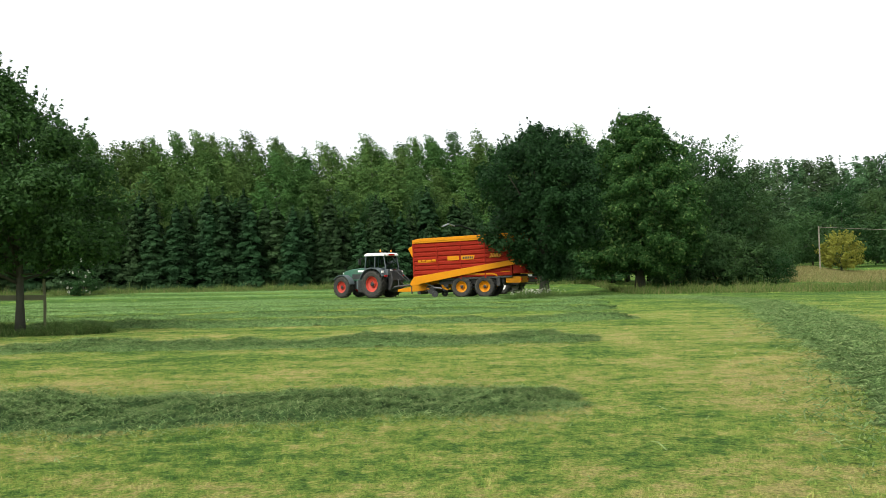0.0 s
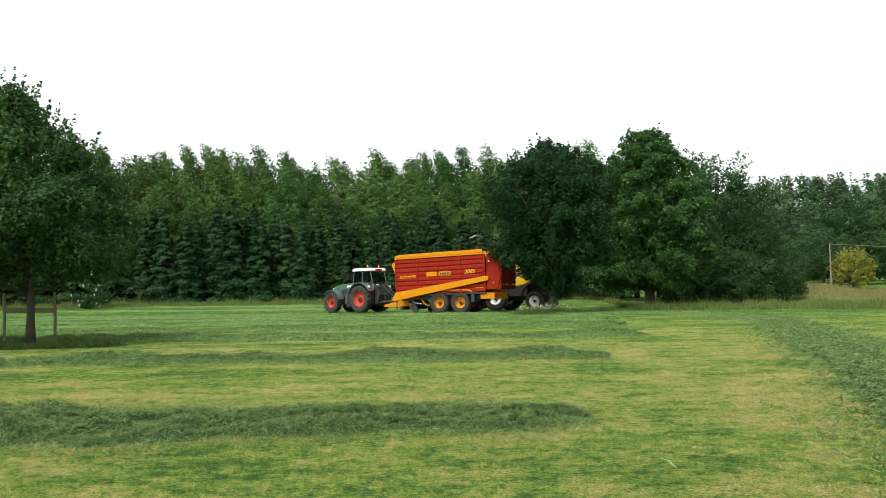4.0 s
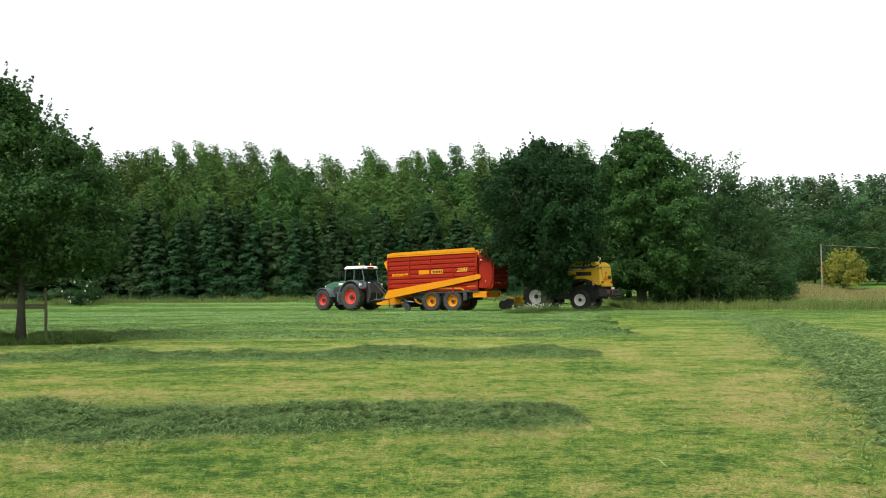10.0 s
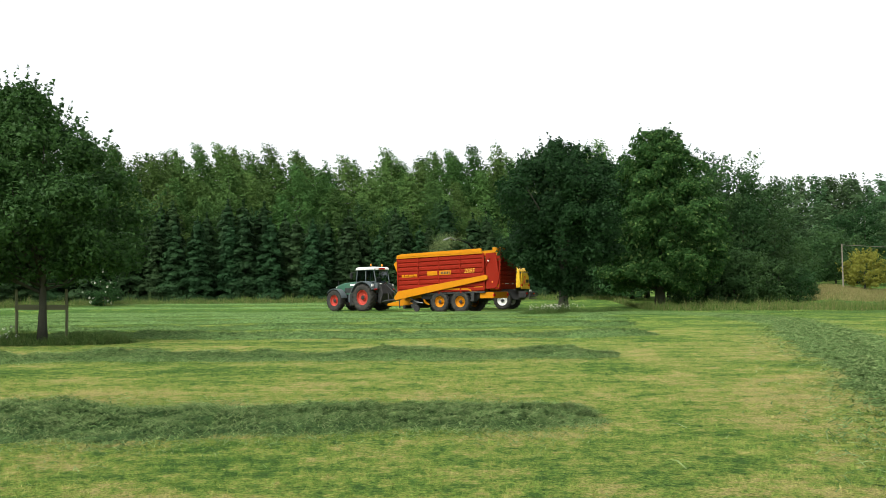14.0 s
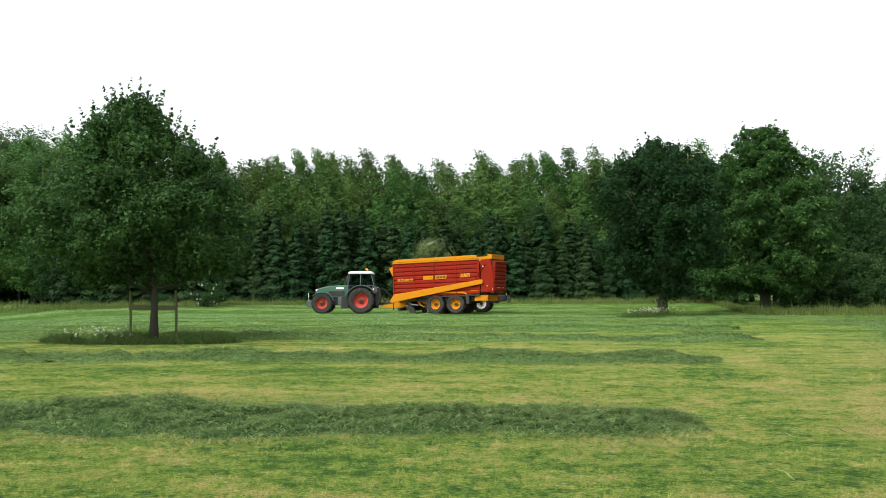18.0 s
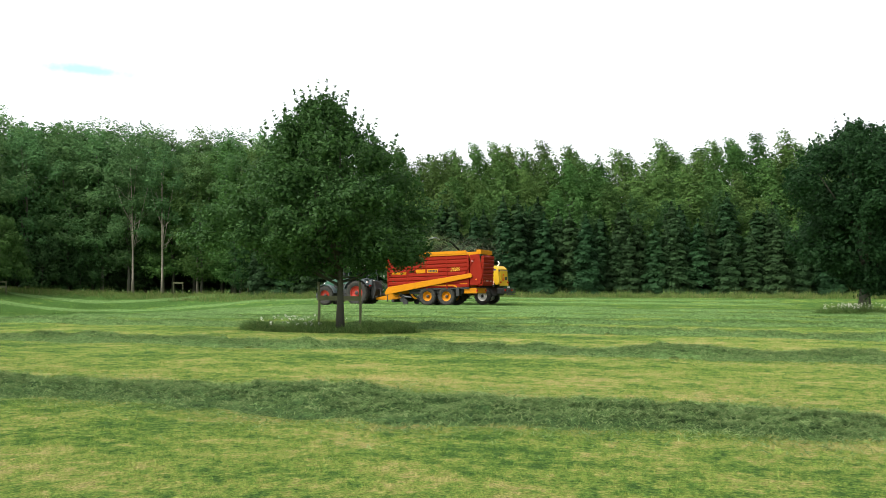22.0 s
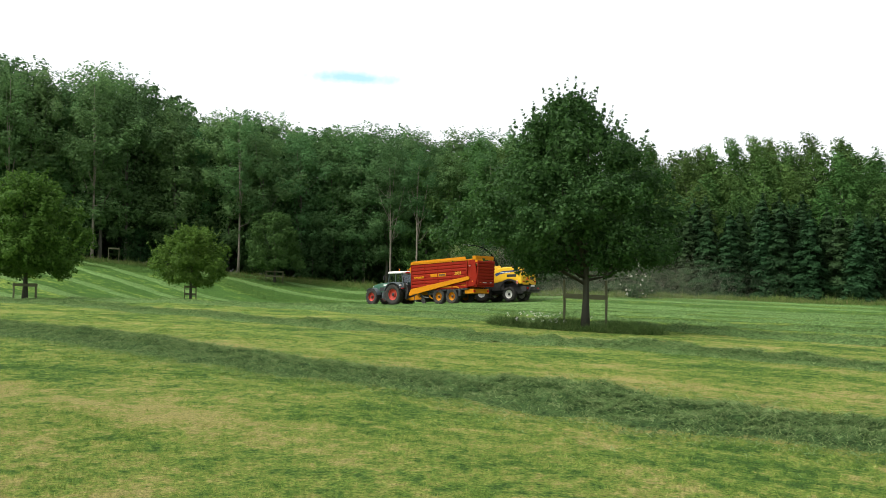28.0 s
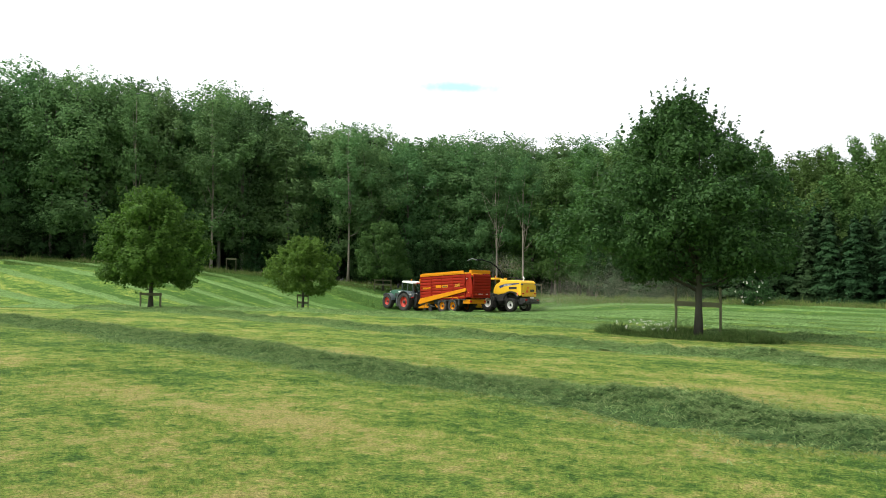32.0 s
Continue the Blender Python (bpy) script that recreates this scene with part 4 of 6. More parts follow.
    decid("sapling", "poplar_tree", 19.2, 1.7, 11.5, full, 34, 34, 0.22, 0.1, BARK, POPLAR, "slender poplar with a sparse top above the wood", n=1, tuft=0.9, thin=0.45, lift=0.6, sweep=(-0.3, 0), shoots=10, inner=0.3)

    def spruce(i):
        t = thing("spruce_tree", "dark green spruce with drooping tiers along the wood's edge", "tree", pose(0, 0, -500), "spruces along the wood")
        put("trunk", trunk_mesh("spruce_trunk", 9.0, 0.13, [], rng, 0, sides=6), BARK, t)
        put("crown", spruce_mesh("spruce_crown", 9.3, 2.9, rng), SPRUCE, t)
        return t
    kind("spruce", 4, spruce)
    used = set()

    def plant(key, a, d, s=1.0, squeeze=1.0):
        i = int(rng.integers(0, len(kinds[key])))
        src = kinds[key][i]
        x, y = polar(a, d)
        turn = rng.uniform(0, 360) if key not in ("alder", "poplar", "bare", "far") else rng.uniform(-25, 25)
        m = pose(x, y, hz(x, y) - 0.1, 0, 0, turn)
        if (key, i) not in used:
            used.add((key, i))
            t = src
            t.matrix_basis = m
        else:
            t = copy_thing(src, m)
        t.scale = (s * squeeze, s * squeeze, s)

    # spruces in front of the middle of the wood
    for a in np.arange(-9.5, 33.0, 1.5):
        plant("spruce", a + rng.uniform(-0.4, 0.4), 97 + rng.uniform(-1.0, 1.8), rng.uniform(0.74, 1.10))
    for a in np.arange(-9.0, 31.5, 1.4):
        plant("spruce", a + rng.uniform(-0.5, 0.5), 101.0 + rng.uniform(-1.2, 1.2), rng.uniform(0.95, 1.25))
    for a in np.arange(-10, 33, 1.9):
        plant("bush", a + rng.uniform(-0.5, 0.5), 103.5 + rng.uniform(-0.5, 0.5), rng.uniform(0.4, 0.55), 1.5)
    # light green alders behind them, rising in three rows
    for a in np.arange(-12, 33, 2.6):
        plant("alder", a + rng.uniform(-0.7, 0.7), 106 + rng.uniform(-1.0, 1.2), rng.uniform(0.62, 0.80), 1.35)
    for a in np.arange(-11, 33, 3.1):
        plant("broadleaf", a + rng.uniform(-0.8, 0.8), 104.5 + rng.uniform(-1.0, 1.0), rng.uniform(0.70, 0.98), 0.9)
    for a in np.arange(-12, 34, 1.7):
        plant("alder", a + rng.uniform(-0.6, 0.6), 110 + rng.uniform(-1.5, 1.5), rng.uniform(0.82, 1.02), 1.2)
    for a in np.arange(-13, 37, 1.25):
        plant("alder", a + rng.uniform(-0.4, 0.4), 114.5 + rng.uniform(-1.5, 1.5), rng.uniform(0.99, 1.15), 1.15)
    for a in np.arange(-14, 38, 1.9):
        plant("alder", a + rng.uniform(-0.6, 0.6), 119.5 + rng.uniform(-1.5, 1.5), rng.uniform(1.00, 1.12), 1.4)
    # poplar wood to the left, taller on its far side and darker inside
    tall = lambda a: 0.96 + 0.15 * float(smooth(53, 58, a)) - 0.06 * float(smooth(64, 74, a))
    for a in np.arange(32, 82, 2.1):
        plant("poplar", a + rng.uniform(-0.6, 0.6), 123 + rng.uniform(-1.5, 3), tall(a) * rng.uniform(0.90, 1.05), 1.15)
    for a in np.arange(31, 84, 2.1):
        plant("poplar", a + rng.uniform(-0.6, 0.6), 131 + rng.uniform(-2, 2), (tall(a) + 0.07) * rng.uniform(0.95, 1.07), 1.2)
    for a in np.arange(30, 84, 2.2):
        plant("deep", a + rng.uniform(-0.6, 0.6), 138 + rng.uniform(-2, 2), rng.uniform(1.36, 1.56) * (tall(a) + 0.06), 1.15)
    for a in np.arange(40, 84, 2.3):
        plant("broadleaf", a + rng.uniform(-0.7, 0.7), 126 + rng.uniform(-1.5, 1.5), rng.uniform(0.58, 0.95))
    for a, d, s in ((33.6, 113, 0.80), (36.4, 116, 0.82), (38.6, 115, 0.84), (40.4, 117, 0.86), (50.6, 119, 0.95), (59.7, 119, 1.02), (64.5, 120, 1.0)):
        plant("bare", a, d, s)
    for a in np.arange(29, 46, 1.3):
        plant("bush", a + rng.uniform(-0.3, 0.3), 128 + rng.uniform(-1, 1), rng.uniform(0.9, 1.2), 1.3)
    for a in np.arange(30, 84, 1.7):
        plant("bush", a + rng.uniform(-0.4, 0.4), 144 + rng.uniform(-1, 1), rng.uniform(1.3, 1.6), 1.4)
    for a in np.arange(44, 84, 2.0):
        plant("bush", a + rng.uniform(-0.8, 0.8), 122.0 + rng.uniform(-1, 1), rng.uniform(0.7, 1.15))
    for a in np.arange(31, 84, 2.4):
        plant("bush", a + rng.uniform(-0.5, 0.5), 132 + rng.uniform(-1, 1), rng.uniform(1.0, 1.35), 1.2)
    # broadleaf trees on the right behind the lime
    for a, d, s in ((-16.6, 82, 0.86), (-18.6, 83, 0.68), (-20.4, 84, 0.54), (-17.4, 93, 1.06), (-19.0, 94, 0.90), (-20.6, 95, 0.66), (-15.4, 92, 1.10), (-11.5, 96, 1.05), (-13.4, 97, 1.08), (-22.0, 86, 0.36)):
        plant("broadleaf", a, d, s)
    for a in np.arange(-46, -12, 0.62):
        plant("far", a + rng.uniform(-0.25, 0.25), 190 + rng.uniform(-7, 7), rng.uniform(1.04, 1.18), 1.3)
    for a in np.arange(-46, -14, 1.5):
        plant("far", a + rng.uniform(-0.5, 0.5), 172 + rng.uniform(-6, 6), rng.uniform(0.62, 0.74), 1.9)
    for a in np.arange(-46, -22, 2.0):
        plant("broadleaf", a + rng.uniform(-0.5, 0.5), 136 + rng.uniform(-4, 4), rng.uniform(0.6, 0.8), 1.2)
    for a in np.arange(-46, -22, 1.5):
        plant("bush", a + rng.uniform(-0.4, 0.4), 121 + rng.uniform(-3, 3), rng.uniform(0.8, 1.2), 1.2)
    for a, d, s in ((-15.2, 77, 0.75), (-16.6, 76, 0.8), (-18.0, 77, 0.8), (-19.4, 77.5, 0.75), (-20.7, 78, 0.65), (-21.8, 80, 0.5), (-22.8, 110, 0.9), (-24.0, 112, 1.0), (-11.0, 88, 1.0), (-9.4, 90, 0.9)):
        plant("bush", a, d, s, 1.2)
    plant("sapling", -19.3, 120, 1.0)


def build_pole():
    p = thing("wire_pole", "thin grey pole with a wire on the grassy bank", "pole", stand(-24.4, 98))
    part("post", tube([(0, 0, -0.3), (0, 0, 4.7)], [0.08, 0.065], 8), PALE_BARK, p)
    part("wire", tube([(0, 0, 4.6), (6, -1, 4.15), (14, -2, 3.9), (30, -4, 4.4)], 0.02, 5), PALE_BARK, p)


def build_distance():
    """A wooded ridge on the horizon, haze painted into its blue colour, and a rift of blue in the cloud."""
    xs = np.linspace(-1, 1, 60)
    cx, cy = polar(-31, 2200)
    hh = 118 * np.exp(-(xs / 0.55) ** 2) + 5 * grain(xs * 9, xs * 0, 3) + 2.5 * grain(xs * 30, xs * 0, 4)
    verts, quads = [], []
    for i, (q, h) in enumerate(zip(xs.tolist(), hh.tolist())):
        for dy, z in ((-160, -4.0), (-60, max(h * 0.7, -3)), (0, max(h, -2)), (160, -4.0)):
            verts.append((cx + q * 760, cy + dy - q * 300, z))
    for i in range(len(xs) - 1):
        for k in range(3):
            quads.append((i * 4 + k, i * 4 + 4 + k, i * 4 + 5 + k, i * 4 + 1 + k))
    # the ridge's blue-grey base colour imitates aerial haze over dark woods
    tagged(put("backdrop_ridge", mesh("ridge", verts, quads, flat=False), surface("haze_tinted_ridge", (0.150, 0.215, 0.235), 0.95, vary=0.2, scale=0.03, spec=0.0)), "distant wooded ridge, coloured blue to stand in for haze", "ridge", kind="structure")

    t = Tree("blue_rift")
    co = t.n.new("ShaderNodeTexCoord").outputs["Object"]
    far = t.node("VectorMath", Vector=t.node("VectorMath", Vector=co).outputs[0])
    far.operation = "LENGTH"
    scaled = t.node("Mapping", Vector=co)
    scaled.inputs["Scale"].default_value = (1 / 190, 1.0, 1 / 25)
    t.l.new(scaled.outputs[0], far.inputs[0])
    edge = t.math("ADD", far.outputs["Value"], t.math("MULTIPLY", t.math("SUBTRACT", t.noise(co, 0.02, 5, 0.6), 0.5), 1.1))
    mask = t.ramp(edge, [(0.25, (1, 1, 1)), (0.95, (0, 0, 0))])
    mx = t.n.new("ShaderNodeMixShader")
    t.l.new(mask, mx.inputs[0])
    t.l.new(t.n.new("ShaderNodeBsdfTransparent").outputs[0], mx.inputs[1])
    t.l.new(t.node("Emission", Color=(0.29, 0.46, 0.50, 1), Strength=1.0).outputs[0], mx.inputs[2])
    x, y = polar(43.4, 2400)
    b = put("backdrop_sky_rift", mesh("sky_rift", [(-230, 0, -36), (230, 0, -36), (230, 0, 36), (-230, 0, 36)], [(0, 1, 2, 3)]), t.finish(mx.outputs[0]), at=pose(x, y, 580, 0, 0, 43.4))
    tagged(b, "pale blue rift in the white overcast sky", "sky", kind="structure")


build_ground()
build_distance()
build_stubble()
build_verge()
build_windrows()
build_single_trees()
build_island("grass_island", -13.9, 26.3, 3.5, 1.3, 7500, 0.52, 46, "long grass with white flowers round the oak")
build_island("grass_island", 7.2, 55.6, 3.3, 1.3, 7500, 0.56, 160, "nettles and white flowers round the maple")
build_wood()
build_pole()


# ---- machines ----
GREEN = surface("green_paint", (0.030, 0.104, 0.066), 0.38, vary=0.2, dirt=(0.12, 0.11, 0.07), dirt_amount=0.3)
GREY = surface("dark_grey_plastic", (0.062, 0.082, 0.088), 0.5, vary=0.25, dirt=(0.12, 0.11, 0.08), dirt_amount=0.35)
BLACK = surface("black_steel", (0.016, 0.017, 0.017), 0.55, vary=0.3, dirt=(0.08, 0.07, 0.05), dirt_amount=0.35)
SPOUT = surface("dull_black_paint", (0.009, 0.012, 0.010), 0.8, vary=0.2, spec=0.05)
RUBBER = surface("tyre_rubber", (0.028, 0.028, 0.026), 0.85, vary=0.3, scale=10, dirt=(0.09, 0.085, 0.055), dirt_amount=0.55, bump=0.3, spec=0.2)
RED = surface("red_paint", (0.205, 0.012, 0.004), 0.55, vary=0.2, dirt=(0.15, 0.035, 0.016), dirt_amount=0.25, spec=0.10)
RIM_RED = surface("red_rim", (0.380, 0.030, 0.014), 0.6, vary=0.2, dirt=(0.15, 0.08, 0.05), dirt_amount=0.35)
YELLOW = surface("orange_yellow_paint", (0.470, 0.182, 0.003), 0.50, vary=0.15, dirt=(0.28, 0.13, 0.02), dirt_amount=0.3, spec=0.12)
PALE_YELLOW = surface("pale_yellow_decal", (0.620, 0.360, 0.040), 0.50, vary=0.1, spec=0.1)
CORN = surface("corn_yellow_paint", (0.680, 0.410, 0.020), 0.38, vary=0.10, dirt=(0.36, 0.22, 0.05), dirt_amount=0.2, spec=0.4)
WHITE = surface("white_paint", (0.720, 0.720, 0.690), 0.45, vary=0.1, dirt=(0.4, 0.38, 0.3), dirt_amount=0.4)
STEEL = surface("grey_steel", (0.260, 0.270, 0.270), 0.45, metal=0.6, vary=0.2)
BLUE = surface("blue_decal", (0.020, 0.045, 0.140), 0.4, vary=0.15)
ORANGE = surface("orange_reflector", (0.750, 0.120, 0.020), 0.4, vary=0.1)
LAMP_RED = surface("red_lamp", (0.450, 0.015, 0.012), 0.25, vary=0.1)
AMBER = surface("amber_lamp", (0.800, 0.280, 0.030), 0.25, vary=0.1)


def cab_glass():
    t = Tree("tinted_cab_glass")
    co = t.n.new("ShaderNodeTexCoord").outputs["Object"]
    g = t.node("BsdfGlossy", Color=(0.85, 0.9, 0.92, 1), Roughness=0.06)
    s = t.node("BsdfTransparent", Color=(0.42, 0.52, 0.52, 1))
    lw = t.node("LayerWeight", Blend=0.35)
    mx = t.n.new("ShaderNodeMixShader")
    t.l.new(t.math("ADD", 0.05, t.math("MULTIPLY", lw.outputs["Facing"], 0.25)), mx.inputs[0])
    t.l.new(s.outputs[0], mx.inputs[1])
    t.l.new(g.outputs[0], mx.inputs[2])
    return t.finish(mx.outputs[0])


GLASS = cab_glass()


def add_wheel(parent, x, y, r, w, rim_r, rim, tread=18, label=""):
    """A lugged farm tyre on a dished rim with hub and bolts; turns about its y axis."""
    h = w / 2
    bm = lathe([(rim_r * 0.97, -h * 0.72), (rim_r * 1.08, -h * 0.9), (r * 0.80, -h), (r * 0.91, -h * 0.94), (r * 0.955, -h * 0.7), (r * 0.96, 0), (r * 0.955, h * 0.7),
                (r * 0.91, h * 0.94), (r * 0.80, h), (rim_r * 1.08, h * 0.9), (rim_r * 0.97, h * 0.72)], 36)
    for i in range(tread):
        for sd in (-1, 1):
            a = 2 * math.pi * (i + 0.25 * (sd + 1)) / tread
            m = Matrix.Rotation(-a, 4, "Y") @ Matrix.Translation((r * 0.965, sd * h * 0.48, 0)) @ Matrix.Rotation(sd * radians(38), 4, "X")
            add_box(bm, -0.035 * r, 0.035 * r, -h * 0.58, h * 0.58, -0.036 * r, 0.036 * r, tilt=m)
    wheel = part("wheel", bm, RUBBER, parent, label or "black lugged farm tyre", pose(x, y, r))
    bm = lathe([(rim_r, -h * 0.74), (rim_r * 0.93, -h * 0.72), (rim_r * 0.86, -h * 0.35), (rim_r * 0.45, -h * 0.12), (rim_r * 0.40, -h * 0.42), (0.01, -h * 0.45)], 28)
    lathe([(rim_r, h * 0.74), (rim_r * 0.93, h * 0.72), (rim_r * 0.86, h * 0.35), (rim_r * 0.45, h * 0.12), (rim_r * 0.40, h * 0.42), (0.01, h * 0.45)], 28, bm)
    rimo = part("rim", bm, rim, wheel)
    o = h if y > 0 else -h
    bm = lathe([(rim_r * 0.26, o * 0.40), (rim_r * 0.25, o * 0.62), (rim_r * 0.16, o * 0.68), (0.005, o * 0.68)], 18)
    part("hub", bm, BLACK, wheel)
    for i in range(8):
        a = 2 * math.pi * i / 8
        for sd in (-1, 1):
            if sd * y > 0:
                part("bolt", box(-0.02, 0.02, -0.02, 0.02, -0.02, 0.02), BLACK, wheel, at=pose(rim_r * 0.34 * math.cos(a), sd * h * 0.44, rim_r * 0.34 * math.sin(a)))
    return wheel


def arc_outline(cx, cz, r, a0, a1, thick, n=10):
    ang = [radians(a0 + (a1 - a0) * i / n) for i in range(n + 1)]
    return [(cx + r * math.cos(a), cz + r * math.sin(a)) for a in ang] + [(cx + (r - thick) * math.cos(a), cz + (r - thick) * math.sin(a)) for a in ang[::-1]]


def build_tractor():
    t = thing("tractor", "dark green tractor with red rims, white cab roof and front weight", "tractor", pose(0, 0, 0))
    wheels = [(add_wheel(t, 0, s * 0.95, 0.99, 0.66, 0.56, RIM_RED, 20, "large rear tyre with lugs"), 0.99) for s in (1, -1)]
    wheels += [(add_wheel(t, 2.92, s * 0.95, 0.79, 0.54, 0.42, RIM_RED, 18), 0.79) for s in (1, -1)]
    hood = prism([(0.95, 1.30), (0.95, 2.16), (1.6, 2.16), (2.6, 2.08), (3.25, 1.92), (3.50, 1.66), (3.52, 1.18), (3.2, 1.12)], -0.42, 0.42, bevel=0.07)
    hood = part("hood", hood, GREEN, t, "sloping green bonnet")
    part("grille", box(3.46, 3.55, -0.33, 0.33, 1.22, 1.72, bevel=0.02), BLACK, hood)
    for s in (1, -1):
        part("side_vent", box(1.3, 2.5, s * 0.42 - 0.01, s * 0.42 + 0.012, 1.35, 1.72, bevel=0.01), BLACK, hood)
        part("decal", box(1.35, 1.95, s * 0.42 - 0.01, s * 0.42 + 0.014, 1.86, 2.0), WHITE, hood, "pale maker's decal")
        part("headlight", box(3.36, 3.5, s * 0.24 - 0.1, s * 0.24 + 0.1, 1.72, 1.84, bevel=0.02), WHITE, hood, "clear headlight")
    part("chassis", box(-0.6, 3.4, -0.33, 0.33, 0.62, 1.28, bevel=0.05), BLACK, t)
    part("fuel_tank", box(0.75, 1.75, 0.40, 0.86, 0.62, 1.25, bevel=0.08), GREY, t)
    part("fuel_tank", box(0.75, 1.75, -0.86, -0.40, 0.62, 1.25, bevel=0.08), GREY, t)
    part("front_axle", box(2.78, 3.06, -0.75, 0.75, 0.62, 0.9, bevel=0.04), BLACK, t)
    part("rear_axle", box(-0.2, 0.2, -0.75, 0.75, 0.8, 1.2, bevel=0.04), BLACK, t)
    for s in (1, -1):
        part("rear_fender", prism(arc_outline(0, 0.98, 1.20, 18, 150, 0.06), s * 0.58 if s > 0 else -1.24, 1.24 if s > 0 else -0.58), GREY, t, "curved dark rear mudguard")
        part("fender_side", prism(arc_outline(0, 0.98, 1.17, 25, 150, 0.42), s * 0.60 - 0.02, s * 0.60 + 0.02), GREY, t)
        part("front_fender", prism(arc_outline(2.92, 0.76, 0.92, 40, 165, 0.04), s * 0.95 - 0.28, s * 0.95 + 0.28), GREY, t, "dark front mudguard")
        part("step", box(0.95, 1.45, s * 0.90 - 0.04, s * 0.90 + 0.1, 0.45, 0.50), BLACK, t)
        part("step", box(0.95, 1.45, s * 0.88 - 0.04, s * 0.88 + 0.1, 0.80, 0.85), BLACK, t)
        part("tail_lamp", box(-1.16, -1.08, s * 0.95 - 0.14, s * 0.95 + 0.14, 1.52, 1.62, bevel=0.015), LAMP_RED, t)
        m = part("mirror", box(1.02, 1.12, s * 1.22 - 0.11, s * 1.22 + 0.11, 2.4, 2.78, bevel=0.03), BLACK, t, "black wing mirror")
        part("mirror_arm", tube([(1.0, s * 0.75, 2.86), (1.08, s * 1.22, 2.82)], 0.018, 6), BLACK, t)
        part("beacon", lathe([(0.05, -0.08), (0.055, 0.02), (0.04, 0.08), (0.005, 0.09)], 12), AMBER, t, "orange flashing beacon", pose(-0.35, s * 0.6, 3.36, 90))
        part("beacon_stalk", tube([(-0.35, s * 0.6, 3.1), (-0.35, s * 0.6, 3.3)], 0.02, 6), BLACK, t)
        part("work_lamp", box(-0.92, -0.82, s * 0.5 - 0.1, s * 0.5 + 0.1, 2.98, 3.08, bevel=0.02), WHITE, t, "roof work lamp")
    part("cab_glass", prism([(1.0, 1.45), (0.98, 2.15), (0.86, 3.0), (-0.72, 3.0), (-0.92, 2.15), (-0.62, 1.6)], -0.72, 0.72), GLASS, t, "tinted cab windows").visible_shadow = False
    for s in (1, -1):
        for pts in ([(1.01, 1.45), (1.0, 2.15), (0.88, 3.02)], [(0.12, 1.5), (0.08, 2.2), (0.04, 3.02)], [(-0.64, 1.6), (-0.94, 2.15), (-0.74, 3.02)]):
            part("pillar", tube([(x, s * 0.73, z) for x, z in pts], 0.04, 6), GREY, t)
        part("door_rail", tube([(1.0, s * 0.74, 2.12), (0.1, s * 0.74, 2.05), (-0.92, s * 0.74, 2.15)], 0.025, 6), GREY, t)
    part("cab_floor", box(-0.7, 1.0, -0.7, 0.7, 1.3, 1.5, bevel=0.04), GREY, t)
    part("seat", prism([(-0.55, 1.5), (0.05, 1.5), (0.1, 1.8), (-0.25, 1.88), (-0.42, 2.5), (-0.6, 2.5)], -0.26, 0.26, bevel=0.05), BLACK, t, "dark driver's seat")
    part("steering_column", tube([(0.75, 0, 1.5), (0.5, 0, 2.1)], 0.05, 8), BLACK, t)
    part("steering_wheel", lathe([(0.2, -0.015), (0.22, 0), (0.2, 0.015), (0.18, 0), (0.2, -0.015)], 16), BLACK, t, at=pose(0.5, 0, 2.12, 90, 0, 0) @ pose(0, 0, 0, 22, 0, 0))
    part("roof", prism([(1.0, 3.0), (0.98, 3.12), (0.8, 3.21), (-0.7, 3.22), (-0.86, 3.14), (-0.88, 3.0)], -0.82, 0.82, bevel=0.05), WHITE, t, "white cab roof")
    part("roof_sign", box(-0.91, -0.885, -0.32, 0.32, 3.03, 3.15), LAMP_RED, t, "red roof marker")
    part("exhaust", tube([(1.15, -0.5, 1.6), (1.15, -0.55, 2.4), (1.12, -0.55, 3.0)], [0.08, 0.08, 0.06], 10), BLACK, t)
    part("front_weight", box(3.62, 4.15, -0.5, 0.5, 0.52, 0.98, bevel=0.06), GREY, t, "dark front weight block")
    part("front_linkage", box(3.4, 3.7, -0.25, 0.25, 0.6, 0.85, bevel=0.03), BLACK, t)
    part("air_horn", tube([(3.3, 0.3, 1.9), (3.32, 0.3, 2.25)], 0.025, 6), BLACK, t)
    part("linkage_frame", box(-1.15, -0.95, -0.45, 0.45, 0.7, 1.75, bevel=0.04), BLACK, t)
    for s in (1, -1):
        part("lift_arm", tube([(-0.4, s * 0.42, 0.75), (-1.2, s * 0.45, 0.66), (-1.6, s * 0.46, 0.72)], 0.05, 8), BLACK, t)
        part("hydraulic_hose", tube([(-1.0, s * 0.22, 1.7), (-1.5, s * 0.24, 1.95), (-2.0, s * 0.2, 1.5), (-2.4, s * 0.16, 1.2)], 0.03, 6), BLACK, t)
    part("tow_hitch", box(-1.25, -0.5, -0.12, 0.12, 0.42, 0.62, bevel=0.02), BLACK, t)
    part("speed_disc", lathe([(0.17, -0.01), (0.17, 0.01), (0.005, 0.012)], 18), WHITE, t, "round white speed disc", pose(-1.22, 0.55, 1.85, 0, 0, 60))
    for s in (1, -1):
        part("step_ladder", prism([(0.98, 0.40), (1.50, 0.40), (1.46, 1.30), (1.02, 1.30)], s * 0.93 - 0.03, s * 0.93 + 0.03, bevel=0.01), BLACK, t, "black cab steps")
        part("front_lamp", box(0.86, 0.98, s * 0.55 - 0.1, s * 0.55 + 0.1, 3.02, 3.12, bevel=0.02), WHITE, t, "cab roof work lamp")
